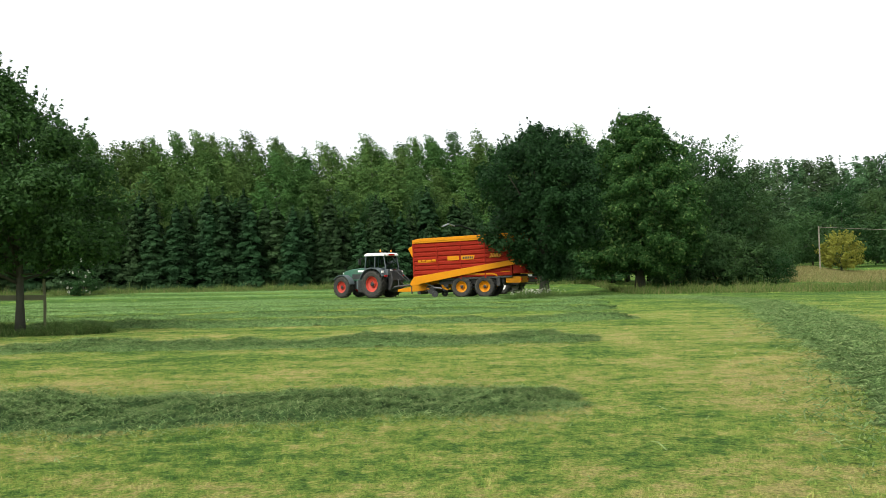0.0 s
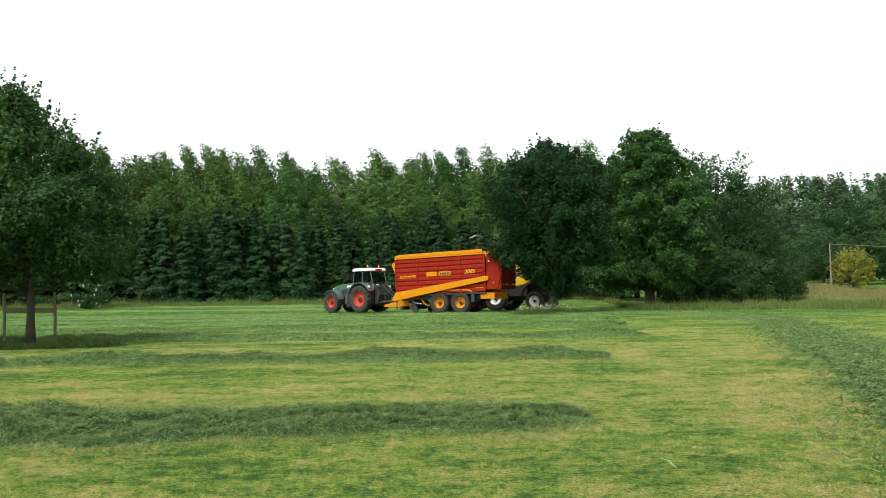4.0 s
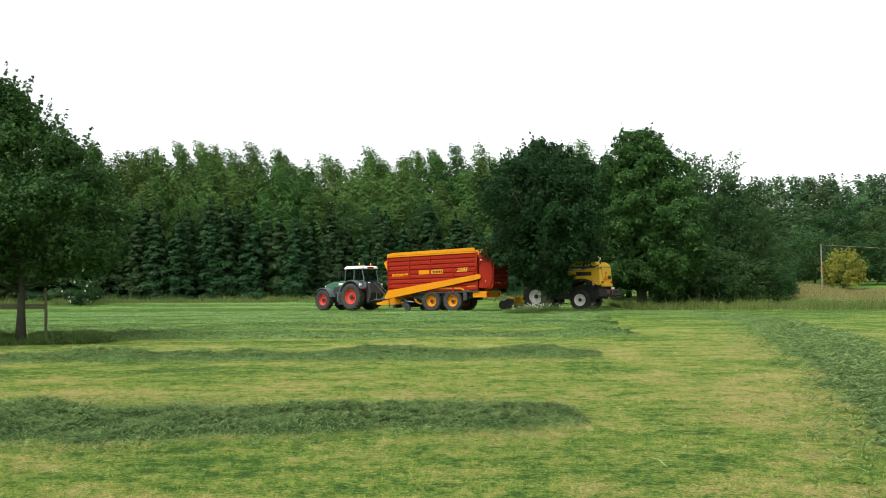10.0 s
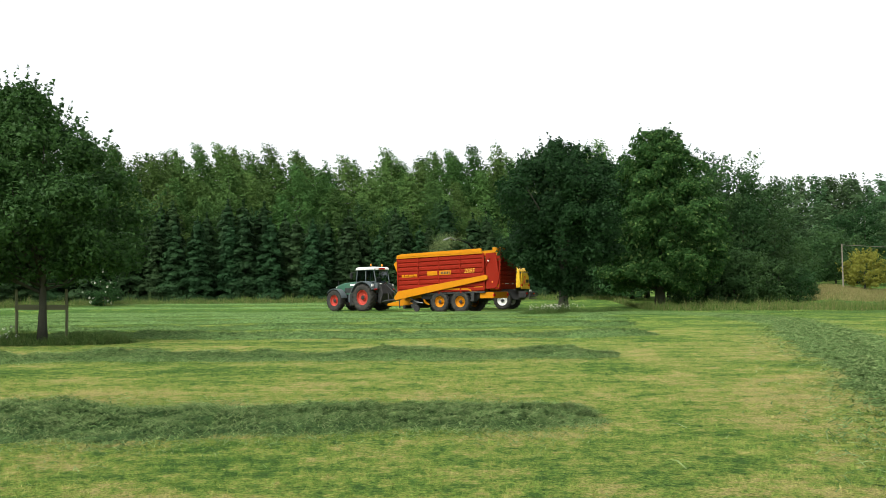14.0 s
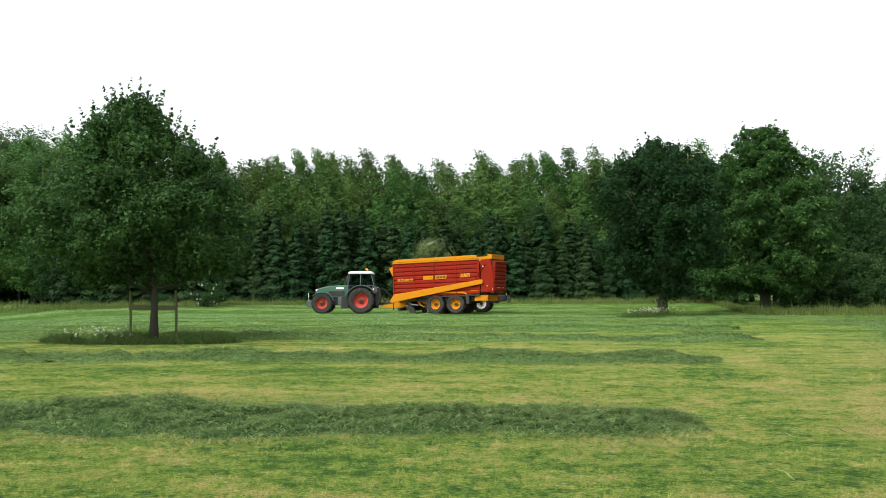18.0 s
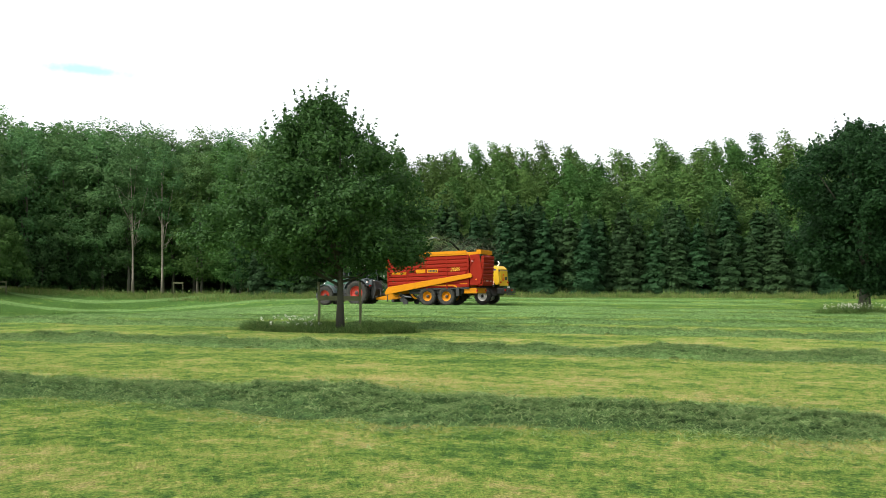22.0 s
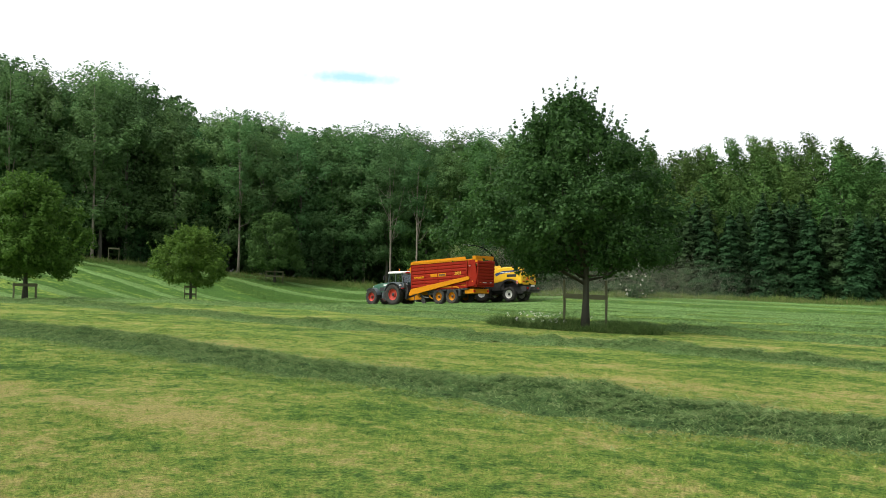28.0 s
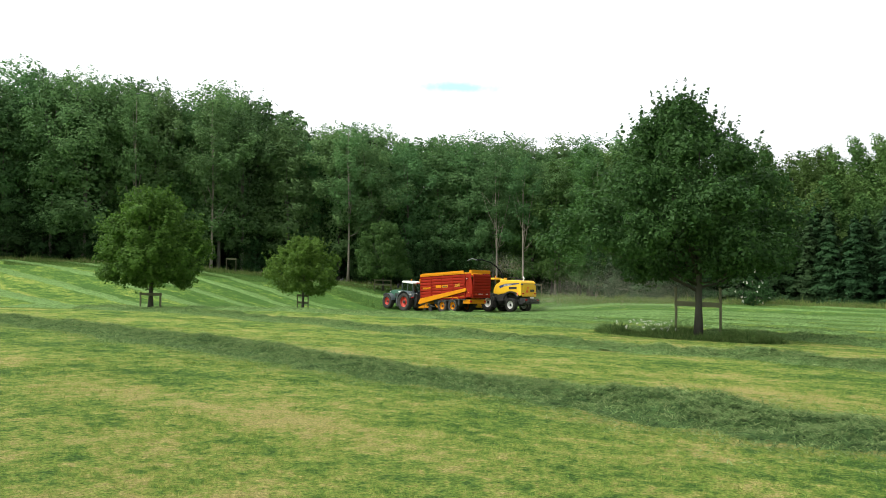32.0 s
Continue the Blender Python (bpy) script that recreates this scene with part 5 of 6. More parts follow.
        part("fender_lamp", box(-0.98, -0.90, s * 1.1 - 0.1, s * 1.1 + 0.1, 1.78, 1.94, bevel=0.02), WHITE, t, "clear rear work lamp")
        part("top_link", tube([(-1.0, s * 0.1, 1.55), (-1.6, s * 0.12, 1.25), (-1.75, s * 0.3, 0.75)], 0.04, 8), BLACK, t)
    part("weight_marker", tube([(4.0, 0.42, 0.95), (4.02, 0.44, 1.55)], 0.02, 6), WHITE, t, "white marker rod on the front weight")
    part("hitch_frame", prism([(-1.05, 0.55), (-1.25, 0.55), (-1.5, 1.25), (-1.3, 1.95), (-1.05, 1.95)], -0.62, 0.62, bevel=0.03), BLACK, t, "dark rear linkage frame")
    part("toolbox", box(-1.2, -0.98, 0.25, 0.85, 1.62, 2.05, bevel=0.04), GREY, t)
    return t, wheels


def ribbed(length, z0, z1, y, out, ribs):
    """A pressed sheet with horizontal ribs, from 0 to length along x."""
    bm = bmesh.new()
    prof, step = [], (z1 - z0) / ribs
    for i in range(ribs):
        z = z0 + i * step
        prof += [(y, z), (y + out * 0.055, z + step * 0.14), (y + out * 0.055, z + step * 0.66), (y, z + step * 0.84)]
    prof.append((y, z1))
    back = [(y - out * 0.05, z1), (y - out * 0.05, z0)]
    ring = prof + back
    a = [bm.verts.new((0, p, z)) for p, z in ring]
    b = [bm.verts.new((length, p, z)) for p, z in ring]
    for i in range(len(ring)):
        j = (i + 1) % len(ring)
        bm.faces.new((a[i], b[i], b[j], a[j]))
    bm.faces.new(a[::-1])
    bm.faces.new(b)
    bmesh.ops.recalc_face_normals(bm, faces=bm.faces)
    return bm


def lettering(text, size, material, parent, at):
    cu = bpy.data.curves.new("number", "FONT")
    cu.body, cu.size, cu.extrude, cu.shear = text, size, 0.006, 0.3
    ob = bpy.data.objects.new("number", cu)
    me = bpy.data.meshes.new_from_object(ob)
    bpy.data.objects.remove(ob)
    me.materials.clear()
    return put("number", me, material, parent, "yellow model number", at)


def build_wagon():
    w = thing("forage_wagon", "red and yellow twin-axle forage wagon, half full of chopped grass", "wagon", pose(0, 0, 0))
    wheels = [(add_wheel(w, x, s * 1.0, 0.75, 0.62, 0.40, YELLOW, 20), 0.75) for x in (0.84, -0.84) for s in (1, -1)]
    tip = pose(0, 0, 0, 0, 1.5, 0)          # the body leans forward
    Y, F, B, Z0, Z1 = 1.24, 4.30, -2.85, 1.42, 3.99
    posts = (F, 2.53, 0.80, -0.98, B)
    for s in (1, -1):
        for a, b in zip(posts, posts[1:]):
            part("side_panel", ribbed(a - b, Z0, Z1, s * Y, s, 8), RED, w, "ribbed red steel side panel", tip @ pose(b, 0, 0))
        for x in posts[:-1]:
            part("side_post", box(x - 0.05, x + 0.05, s * Y - 0.02, s * Y + 0.085, Z0 - 0.1, Z1 + 0.02, bevel=0.012), RED, w, at=tip)
        part("rear_post", box(B - 0.06, B + 0.1, s * Y - 0.04, s * Y + 0.08, Z0 + 0.1, Z1 + 0.02, bevel=0.012), RED, w, at=tip)
        part("top_rail", prism([(F + 0.05, Z1), (F + 0.02, Z1 + 0.25), (F - 0.4, Z1 + 0.33), (B + 0.15, Z1 + 0.36), (B + 0.02, Z1)], s * (Y + 0.05) - 0.05, s * (Y + 0.05) + 0.05, bevel=0.02), YELLOW, w, "orange-yellow top rail", tip)
        part("rail_bead", box(B + 0.05, F - 0.1, s * (Y + 0.11) - 0.012, s * (Y + 0.11) + 0.012, Z1 + 0.12, Z1 + 0.17), YELLOW, w, at=tip)
        part("diagonal_beam", prism([(4.50, 0.86), (4.62, 0.98), (4.56, 1.14), (4.30, 1.50), (-2.98, 2.58), (-3.12, 2.50), (-3.14, 2.32), (-3.02, 2.24), (1.6, 1.40)], s * (Y + 0.14) - 0.07, s * (Y + 0.14) + 0.07, bevel=0.025), YELLOW, w, "diagonal orange-yellow drive cover")
        part("wheel_guard", prism([(1.75, 1.40), (1.85, 1.32), (1.72, 1.62), (1.5, 1.68), (-1.5, 1.68), (-1.75, 1.6), (-1.82, 1.42), (-1.68, 1.5), (-1.45, 1.58), (1.45, 1.58), (1.62, 1.5)], s * 1.0 - 0.3, s * 1.0 + 0.3), YELLOW, w, "orange-yellow mudguard")
        part("side_bracket", box(-2.9, 2.0, s * 1.12 - 0.05, s * 1.12 + 0.05, 1.70, 1.86, bevel=0.015), YELLOW, w)
        part("tailgate_cheek", prism([(-2.93, 4.06), (-3.72, 4.12), (-3.98, 2.5), (-3.80, 1.78), (-3.55, 1.66), (-2.93, 1.62)], s * (Y + 0.03) - 0.03, s * (Y + 0.03) + 0.03, bevel=0.012), RED, w, "red side plate of the tailgate")
        part("gate_cap", box(-3.80, -3.50, s * (Y + 0.06) - 0.05, s * (Y + 0.06) + 0.05, 4.10, 4.46, bevel=0.03), YELLOW, w, "orange-yellow cap on the tailgate")
        part("gate_ram", tube([(-2.5, s * (Y + 0.12), 2.6), (-3.3, s * (Y + 0.12), 3.75)], 0.03, 8), RED, w)
        part("gate_lamp", lathe([(0.07, -0.02), (0.06, 0.03), (0.005, 0.04)], 12), WHITE, w, "round white lamp", pose(-3.15, s * (Y + 0.1), 3.55))
        part("rear_lamp", box(-3.46, -3.38, s * 1.0 - 0.13, s * 1.0 + 0.13, 1.12, 1.30, bevel=0.015), LAMP_RED, w, "red tail lamp")
        part("side_reflector", lathe([(0.05, -0.01), (0.05, 0.02), (0.004, 0.025)], 10), AMBER, w, "", pose(-3.45, s * (Y + 0.08), 2.1))
        # plain bars for the maker's lettering
        for x0, x1, z0, z1 in ((3.95, 3.75, 2.66, 2.80), (3.68, 3.4, 2.68, 2.80), (3.35, 2.95, 2.66, 2.78), (2.9, 2.62, 2.68, 2.80), (3.95, 2.62, 2.60, 2.635)):
            part("stripe", box(x1, x0, s * (Y + 0.056) - 0.012, s * (Y + 0.056) + 0.012, z0, z1), YELLOW, w, at=tip)
        part("stripe", box(0.90, 1.74, s * (Y + 0.056) - 0.012, s * (Y + 0.056) + 0.012, 2.66, 2.96), YELLOW, w, "", tip)
        pl = part("name_plate", prism([(0.74, 2.66), (0.74, 2.96), (-0.26, 2.96), (-0.18, 2.66)], s * (Y + 0.056) - 0.012, s * (Y + 0.056) + 0.012), YELLOW, w, "yellow plate with dark bars", tip)
        for i in range(6):
            part("bar", box(0.52 - i * 0.13, 0.61 - i * 0.13, s * (Y + 0.056) - 0.018, s * (Y + 0.056) + 0.018, 2.72, 2.88), BLACK, pl)
    lettering("2085", 0.42, PALE_YELLOW, w, tip @ pose(-1.28, Y + 0.066, 2.72, 90, 0, 180))
    lettering("2085", 0.42, PALE_YELLOW, w, tip @ pose(-2.30, -Y - 0.066, 2.72, 90, 0, 0))
    part("front_wall", box(F - 0.05, F + 0.04, -Y, Y, Z0, Z1 - 0.3, bevel=0.01), RED, w, at=tip)
    part("front_hood", prism([(F + 0.03, 3.0), (F + 0.16, 3.05), (F + 0.42, 3.62), (F + 0.36, 3.72), (F + 0.08, 3.86), (F + 0.03, 3.82)], -Y + 0.06, Y - 0.06, bevel=0.03), YELLOW, w, "orange-yellow hood over the front wall", tip)
    part("bed", box(B, F, -Y, Y, Z0 - 0.14, Z0 - 0.02, bevel=0.02), BLACK, w, at=tip)
    part("tailgate", ribbed(2 * Y - 0.02, 1.72, 4.02, 0, 1, 8), RED, w, "ribbed red tailgate", pose(-3.84, -Y + 0.01, 0, 0, 0, 90) @ pose(0, 0, 0, -3, 0, 0))
    part("gate_stripe", box(-3.955, -3.93, -0.9, 0.7, 3.0, 3.06), YELLOW, w)
    part("gate_cap", box(-3.88, -3.80, -Y - 0.1, Y + 0.1, 4.10, 4.46, bevel=0.02), YELLOW, w)
    part("gate_sill", box(-3.92, -3.5, -Y, Y, 1.60, 1.74, bevel=0.02), RED, w)
    tri = bmesh.new()
    add_prism(tri, [(-0.2, 0), (0.2, 0), (0, 0.34)], -0.012, 0.012)
    part("warning_triangle", tri, ORANGE, w, "orange warning triangle", pose(-3.94, 0.75, 1.86, 0, 0, 90))
    part("number_plate", box(-3.95, -3.92, -0.15, 0.42, 1.88, 2.02), WHITE, w, "plain white plate")
    part("round_sign", lathe([(0.13, -0.01), (0.13, 0.012), (0.004, 0.014)], 16), WHITE, w, "round white speed sign", pose(-3.94, -0.78, 1.98, 0, 0, 90))
    part("rear_box", box(-3.42, -2.35, -1.12, 1.12, 0.98, 1.42, bevel=0.03), YELLOW, w, "orange-yellow rear frame box")
    part("chassis_beam", box(-3.2, 4.4, 0.42, 0.58, 1.0, 1.24, bevel=0.02), YELLOW, w)
    part("chassis_beam", box(-3.2, 4.4, -0.58, -0.42, 1.0, 1.24, bevel=0.02), YELLOW, w)
    part("axle_bogie", box(-1.1, 1.1, -0.7, 0.7, 0.62, 0.92, bevel=0.04), BLACK, w)
    part("belly_pan", box(-2.2, 2.6, -0.9, 0.9, 0.92, 1.3, bevel=0.03), BLACK, w)
    part("drawbar", prism([(3.2, 1.06), (4.45, 1.02), (4.95, 0.80), (5.6, 0.68), (6.0, 0.60), (6.0, 0.44), (5.2, 0.42), (4.2, 0.46), (3.2, 0.66)], -0.34, 0.34, bevel=0.03), YELLOW, w, "orange-yellow drawbar")
    part("pickup_drum", lathe([(0.02, -0.98), (0.26, -0.98), (0.26, 0.98), (0.02, 0.98)], 20), BLACK, w, "black pick-up reel", pose(3.2, 0, 0.52))
    part("pickup_guard", prism(arc_outline(3.2, 0.52, 0.40, 20, 170, 0.05), -1.02, 1.02), BLACK, w)
    for s in (1, -1):
        part("gauge_wheel", lathe([(0.05, -0.08), (0.22, -0.08), (0.25, 0), (0.22, 0.08), (0.05, 0.08)], 16), BLACK, w, "small black gauge wheel", pose(2.85, s * 1.12, 0.26))
        part("pickup_arm", tube([(3.3, s * 1.0, 0.6), (4.1, s * 0.8, 0.95)], 0.05, 6), YELLOW, w)
    # undergear between the drawbar and the wheels
    for s in (1, -1):
        part("knife_frame", prism([(2.50, 1.20), (2.66, 1.20), (2.36, 0.66), (2.04, 0.50), (1.92, 0.55), (2.22, 0.74)], s * 0.82 - 0.04, s * 0.82 + 0.04, bevel=0.015), YELLOW, w, "orange-yellow knife frame")
        part("hydraulic_ram", tube([(3.7, s * 0.9, 1.10), (2.9, s * 0.98, 0.72), (2.4, s * 0.98, 0.66)], [0.055, 0.055, 0.035], 8), STEEL, w, "bare steel hydraulic ram")
        part("mud_flap", box(-1.98, -1.72, s * 1.0 - 0.3, s * 1.0 + 0.3, 0.78, 1.46, bevel=0.02), BLACK, w, "black mud flap behind the wheels")
        part("bracket", prism([(-1.9, 1.72), (-2.5, 1.95), (-2.85, 1.98), (-2.85, 1.62), (-2.4, 1.50), (-1.95, 1.44)], s * 1.2 - 0.05, s * 1.2 + 0.05, bevel=0.02), YELLOW, w)
    part("cross_roller", lathe([(0.02, -0.85), (0.13, -0.85), (0.13, 0.85), (0.02, 0.85)], 14), BLACK, w, at=pose(4.15, 0, 0.36))
    part("jack_stand", tube([(4.9, 0.3, 0.28), (4.9, 0.3, 1.05)], 0.06, 8), BLACK, w)
    part("drive_shaft", tube([(4.6, 0, 0.95), (6.4, 0, 0.8)], 0.07, 8), BLACK, w)
    # load
    rng = np.random.default_rng(5)
    gx, gy = np.meshgrid(np.linspace(B + 0.1, F - 0.15, 40), np.linspace(-Y + 0.07, Y - 0.07, 16))
    gz = Z1 - 0.45 + 0.22 * np.cos(gy / Y * 1.4) + 0.06 * np.sin(gx * 3.1) * np.cos(gy * 4) + rng.normal(0, 0.03, gx.shape)
    i = np.arange(15)[:, None] * 40 + np.arange(39)
    put("grass_load", mesh("grass_load", np.stack([gx, gy, gz], -1).reshape(-1, 3), np.stack([i, i + 1, i + 41, i + 40], -1).reshape(-1, 4), flat=False), HAY, w, "heap of chopped green grass", tip)
    return w, wheels


def build_harvester():
    h = thing("forage_harvester", "yellow self-propelled forage harvester with white rims and raised spout", "harvester", pose(0, 0, 0))
    wheels = [(add_wheel(h, 1.6, s * 1.15, 0.98, 0.72, 0.52, WHITE, 18, "large front tyre"), 0.98) for s in (1, -1)]
    wheels += [(add_wheel(h, -1.6, s * 1.1, 0.72, 0.56, 0.42, WHITE, 16), 0.72) for s in (1, -1)]
    hood = prism([(0.95, 1.95), (0.90, 2.45), (0.55, 2.95), (-0.1, 3.22), (-1.1, 3.36), (-2.680, 3.30), (-3.000, 3.05), (-3.100, 1.72), (-2.75, 1.66), (-2.55, 1.92), (-2.0, 2.12), (-1.2, 2.12), (-0.6, 1.9), (0.2, 1.8)], -1.22, 1.22, bevel=0.10)
    hood = part("engine_hood", hood, CORN, h, "rounded yellow engine hood", soft=False)
    for s in (1, -1):
        part("decal_band", prism([(-0.05, 2.46), (0.06, 2.74), (-0.9, 2.97), (-2.8, 3.02), (-2.8, 2.90), (-1.7, 2.80), (-0.6, 2.68)], s * 1.222 - 0.006, s * 1.222 + 0.006), BLUE, hood, "dark blue band")
        for i in range(7):
            part("bar", box(-0.75 - i * 0.16, -0.64 - i * 0.16, s * 1.228 - 0.006, s * 1.228 + 0.006, 2.78, 2.86), WHITE, hood)
        part("hood_lower", box(-1.0, 0.7, s * 1.16 - 0.03, s * 1.16 + 0.03, 1.1, 1.95, bevel=0.02), BLACK, h)
        part("warning_stripe", box(-2.62, -2.5, s * 1.24 - 0.02, s * 1.24 + 0.02, 1.68, 2.05), ORANGE, h, "red and white warning board")
        part("ladder", box(0.55, 1.0, s * 1.3 - 0.05, s * 1.3 + 0.05, 0.5, 1.6, bevel=0.02), BLACK, h)
        part("tail_lamp", box(-3.560, -3.480, s * 0.9 - 0.12, s * 0.9 + 0.12, 1.18, 1.32, bevel=0.01), LAMP_RED, h)
        part("cab_pillar", tube([(2.55, s * 0.86, 1.95), (2.35, s * 0.86, 3.45)], 0.05, 6), BLACK, h)
        part("cab_pillar", tube([(1.0, s * 0.86, 1.95), (1.0, s * 0.86, 3.45)], 0.05, 6), BLACK, h)
        part("mirror", box(2.6, 2.7, s * 1.35 - 0.12, s * 1.35 + 0.12, 2.5, 3.0, bevel=0.03), BLACK, h)
        part("mirror_arm", tube([(2.4, s * 0.85, 3.3), (2.65, s * 1.35, 3.0)], 0.02, 6), BLACK, h)
    for s in (1, -1):
        part("wheel_arch", prism(arc_outline(-1.6, 0.95, 1.22, 12, 150, 0.13, 14), s * 1.05 - 0.22, s * 1.05 + 0.22), BLACK, h, "black mudguard arch over the rear wheel")
        for i in range(3):
            part("board_stripe", box(-2.63, -2.49, s * 1.24 - 0.024, s * 1.24 + 0.024, 1.72 + i * 0.12, 1.77 + i * 0.12), WHITE, h)
        part("step", box(0.3, 0.9, s * 1.30 - 0.12, s * 1.30 + 0.12, 0.42, 0.47), BLACK, h)
        part("bumper_post", tube([(-3.55, s * 0.95, 0.95), (-3.78, s * 0.95, 1.10), (-3.72, s * 0.8, 1.36)], 0.045, 8), BLACK, h)
    for i in range(3):
        part("emblem_bar", box(-3.150, -3.130, 0.10 + 0.09 * i, 0.15 + 0.09 * i, 2.45, 2.62), ORANGE, h)
    part("rear_grille", box(-3.110, -3.050, -0.9, 0.9, 2.1, 2.9, bevel=0.02), CORN, hood)
    part("rear_panel", box(-3.140, -3.080, -1.1, 1.1, 1.60, 1.8, bevel=0.02), CORN, hood)
    part("rear_band", box(-3.055, -3.020, -1.15, 1.15, 2.80, 2.95), BLUE, hood)
    tri = bmesh.new()
    add_prism(tri, [(-0.22, 0), (0.22, 0), (0, 0.38)], -0.012, 0.012)
    part("warning_triangle", tri, ORANGE, h, "orange warning triangle", pose(-3.145, 0.35, 2.02, 0, 0, 90))
    part("number_bars", box(-3.150, -3.130, -0.75, -0.15, 2.1, 2.35), BLACK, h, "dark model lettering as a bar")
    part("number_plate", box(-3.530, -3.500, -0.3, 0.3, 1.4, 1.55), WHITE, h, "plain white plate")
    part("chassis", box(-2.880, 2.3, -0.7, 0.7, 0.75, 1.75, bevel=0.05), BLACK, h)
    part("rear_frame", box(-3.500, -2.880, -1.15, 1.15, 0.92, 1.40, bevel=0.04), BLACK, h, "black rear bumper frame")
    part("rear_bar", tube([(-3.730, -1.0, 1.05), (-3.730, 1.0, 1.05)], 0.05, 8), BLACK, h)
    part("rear_bar", tube([(-3.680, -0.8, 1.32), (-3.680, 0.8, 1.32)], 0.04, 8), BLACK, h)
    part("rear_axle", box(-1.75, -1.45, -0.85, 0.85, 0.6, 0.85, bevel=0.03), BLACK, h)
    part("front_axle", box(1.4, 1.8, -0.85, 0.85, 0.8, 1.2, bevel=0.03), BLACK, h)
    part("exhaust_pipe", tube([(-2.7, 0.5, 3.25), (-2.85, 0.5, 3.5), (-2.730, 0.5, 3.68)], [0.06, 0.06, 0.075], 10), WHITE, h, "bright exhaust pipe")
    part("air_screen", lathe([(0.5, -0.1), (0.52, 0), (0.5, 0.1), (0.01, 0.12)], 20), BLACK, h, "", pose(-1.6, -0.2, 3.36, 90))
    for s in (1, -1):
        part("rear_light_bar", box(-3.16, -3.10, s * 0.95 - 0.14, s * 0.95 + 0.14, 1.84, 1.96, bevel=0.01), LAMP_RED, hood, "red rear light")
        part("roof_beacon_post", tube([(-2.5, s * 0.9, 3.3), (-2.5, s * 0.9, 3.55)], 0.02, 6), BLACK, h)
        part("side_grille", box(-2.45, -1.35, s * 1.222 - 0.004, s * 1.222 + 0.008, 2.36, 2.62, bevel=0.003), BLACK, hood, "dark louvred side grille")
    part("rear_bar", tube([(-3.73, -1.0, 0.86), (-3.73, 1.0, 0.86)], 0.04, 8), BLACK, h)
    part("hand_rail", tube([(-1.2, 1.0, 3.3), (-1.2, 1.0, 3.62), (-2.4, 1.0, 3.62), (-2.4, 1.0, 3.3)], 0.02, 6), BLACK, h)
    part("cab_glass", prism([(2.75, 2.0), (2.62, 2.6), (2.35, 3.45), (0.98, 3.45), (0.98, 1.95)], -0.85, 0.85), GLASS, h, "tinted cab windows").visible_shadow = False
    part("cab_roof", box(0.9, 2.55, -0.95, 0.95, 3.45, 3.66, bevel=0.07), CORN, h, "yellow cab roof")
    part("cab_floor", box(0.9, 2.7, -0.88, 0.88, 1.75, 1.98, bevel=0.04), BLACK, h)
    part("seat", prism([(1.2, 2.0), (1.7, 2.0), (1.75, 2.3), (1.4, 2.36), (1.3, 2.95), (1.15, 2.95)], -0.25, 0.25, bevel=0.04), BLACK, h)
    part("beacon", lathe([(0.06, -0.08), (0.06, 0.03), (0.04, 0.09), (0.005, 0.1)], 12), AMBER, h, "orange beacon", pose(1.1, 0.7, 3.76, 90))
    part("feeder_house", prism([(2.1, 1.5), (3.3, 0.95), (3.35, 0.45), (2.0, 0.7)], -0.5, 0.5, bevel=0.04), CORN, h)
    for k in range(12):
        part("tine_band", box(3.62, 4.38, -1.55 + k * 0.27, -1.47 + k * 0.27, 0.38, 0.75, bevel=0.015), STEEL, h)
    part("pickup_body", prism([(3.2, 0.98), (3.6, 0.95), (3.8, 0.7), (3.6, 0.35), (3.2, 0.4)], -1.45, 1.45, bevel=0.05), CORN, h, "yellow pick-up header")
    part("pickup_reel", lathe([(0.02, -1.6), (0.3, -1.6), (0.3, 1.6), (0.02, 1.6)], 18), BLACK, h, "black pick-up reel", pose(4.1, 0, 0.42))
    for s in (1, -1):
        part("header_plate", prism([(3.25, 0.3), (3.2, 0.8), (3.6, 0.88), (4.2, 0.55), (4.25, 0.3)], s * 1.6 - 0.025, s * 1.68 + 0.025), BLACK, h, "black header end plate")
        part("hoop", tube([(3.9, s * 1.5, 0.9), (4.5, s * 1.5, 1.1), (4.85, s * 1.5, 0.6)], 0.03, 6), BLACK, h)
    part("spout_turret", lathe([(0.34, -0.2), (0.36, 0.1), (0.28, 0.25)], 18), CORN, h, "", pose(0.6, 0, 3.3, 90))
    pts = [(0.6, 0, 3.2), (0.66, 0.14, 4.0), (0.86, 0.65, 4.75), (1.18, 1.4, 5.3), (1.55, 2.3, 5.55), (1.82, 3.0, 5.52)]
    part("spout", tube(pts, [0.17, 0.12, 0.09, 0.08, 0.08, 0.08], 8), SPOUT, h, "dark curved discharge spout")
    part("spout_flap", prism([(-0.05, -0.06), (0.45, 0.10), (0.95, -0.12), (0.95, -0.17), (0.45, 0.03), (-0.05, -0.14)], -0.2, 0.2), STEEL, h, "pale grey deflector flap", pose(1.80, 2.95, 5.60, 0, 0, 62))
    # chopped grass blown out of the spout, in small bursts
    puffs = []
    rng = np.random.default_rng(8)
    for i in range(16):
        n = 900
        c = rng.normal(0, 1, (n, 3)) * np.array([0.30, 0.34, 0.30])
        v, q = leaf_cards(c, np.full((n, 3), 0.02), 1, 0.034, rng)
        puffs.append(put("grass_burst", mesh("grass_burst", v, q), CHOP, h, "burst of flying chopped grass", pose(-0.6 - 0.12 * (i % 4), 0.25 * (i % 3 - 1), 2.6)))
    for p in puffs:
        tagged(p, kind="stuff")
    return h, wheels, puffs


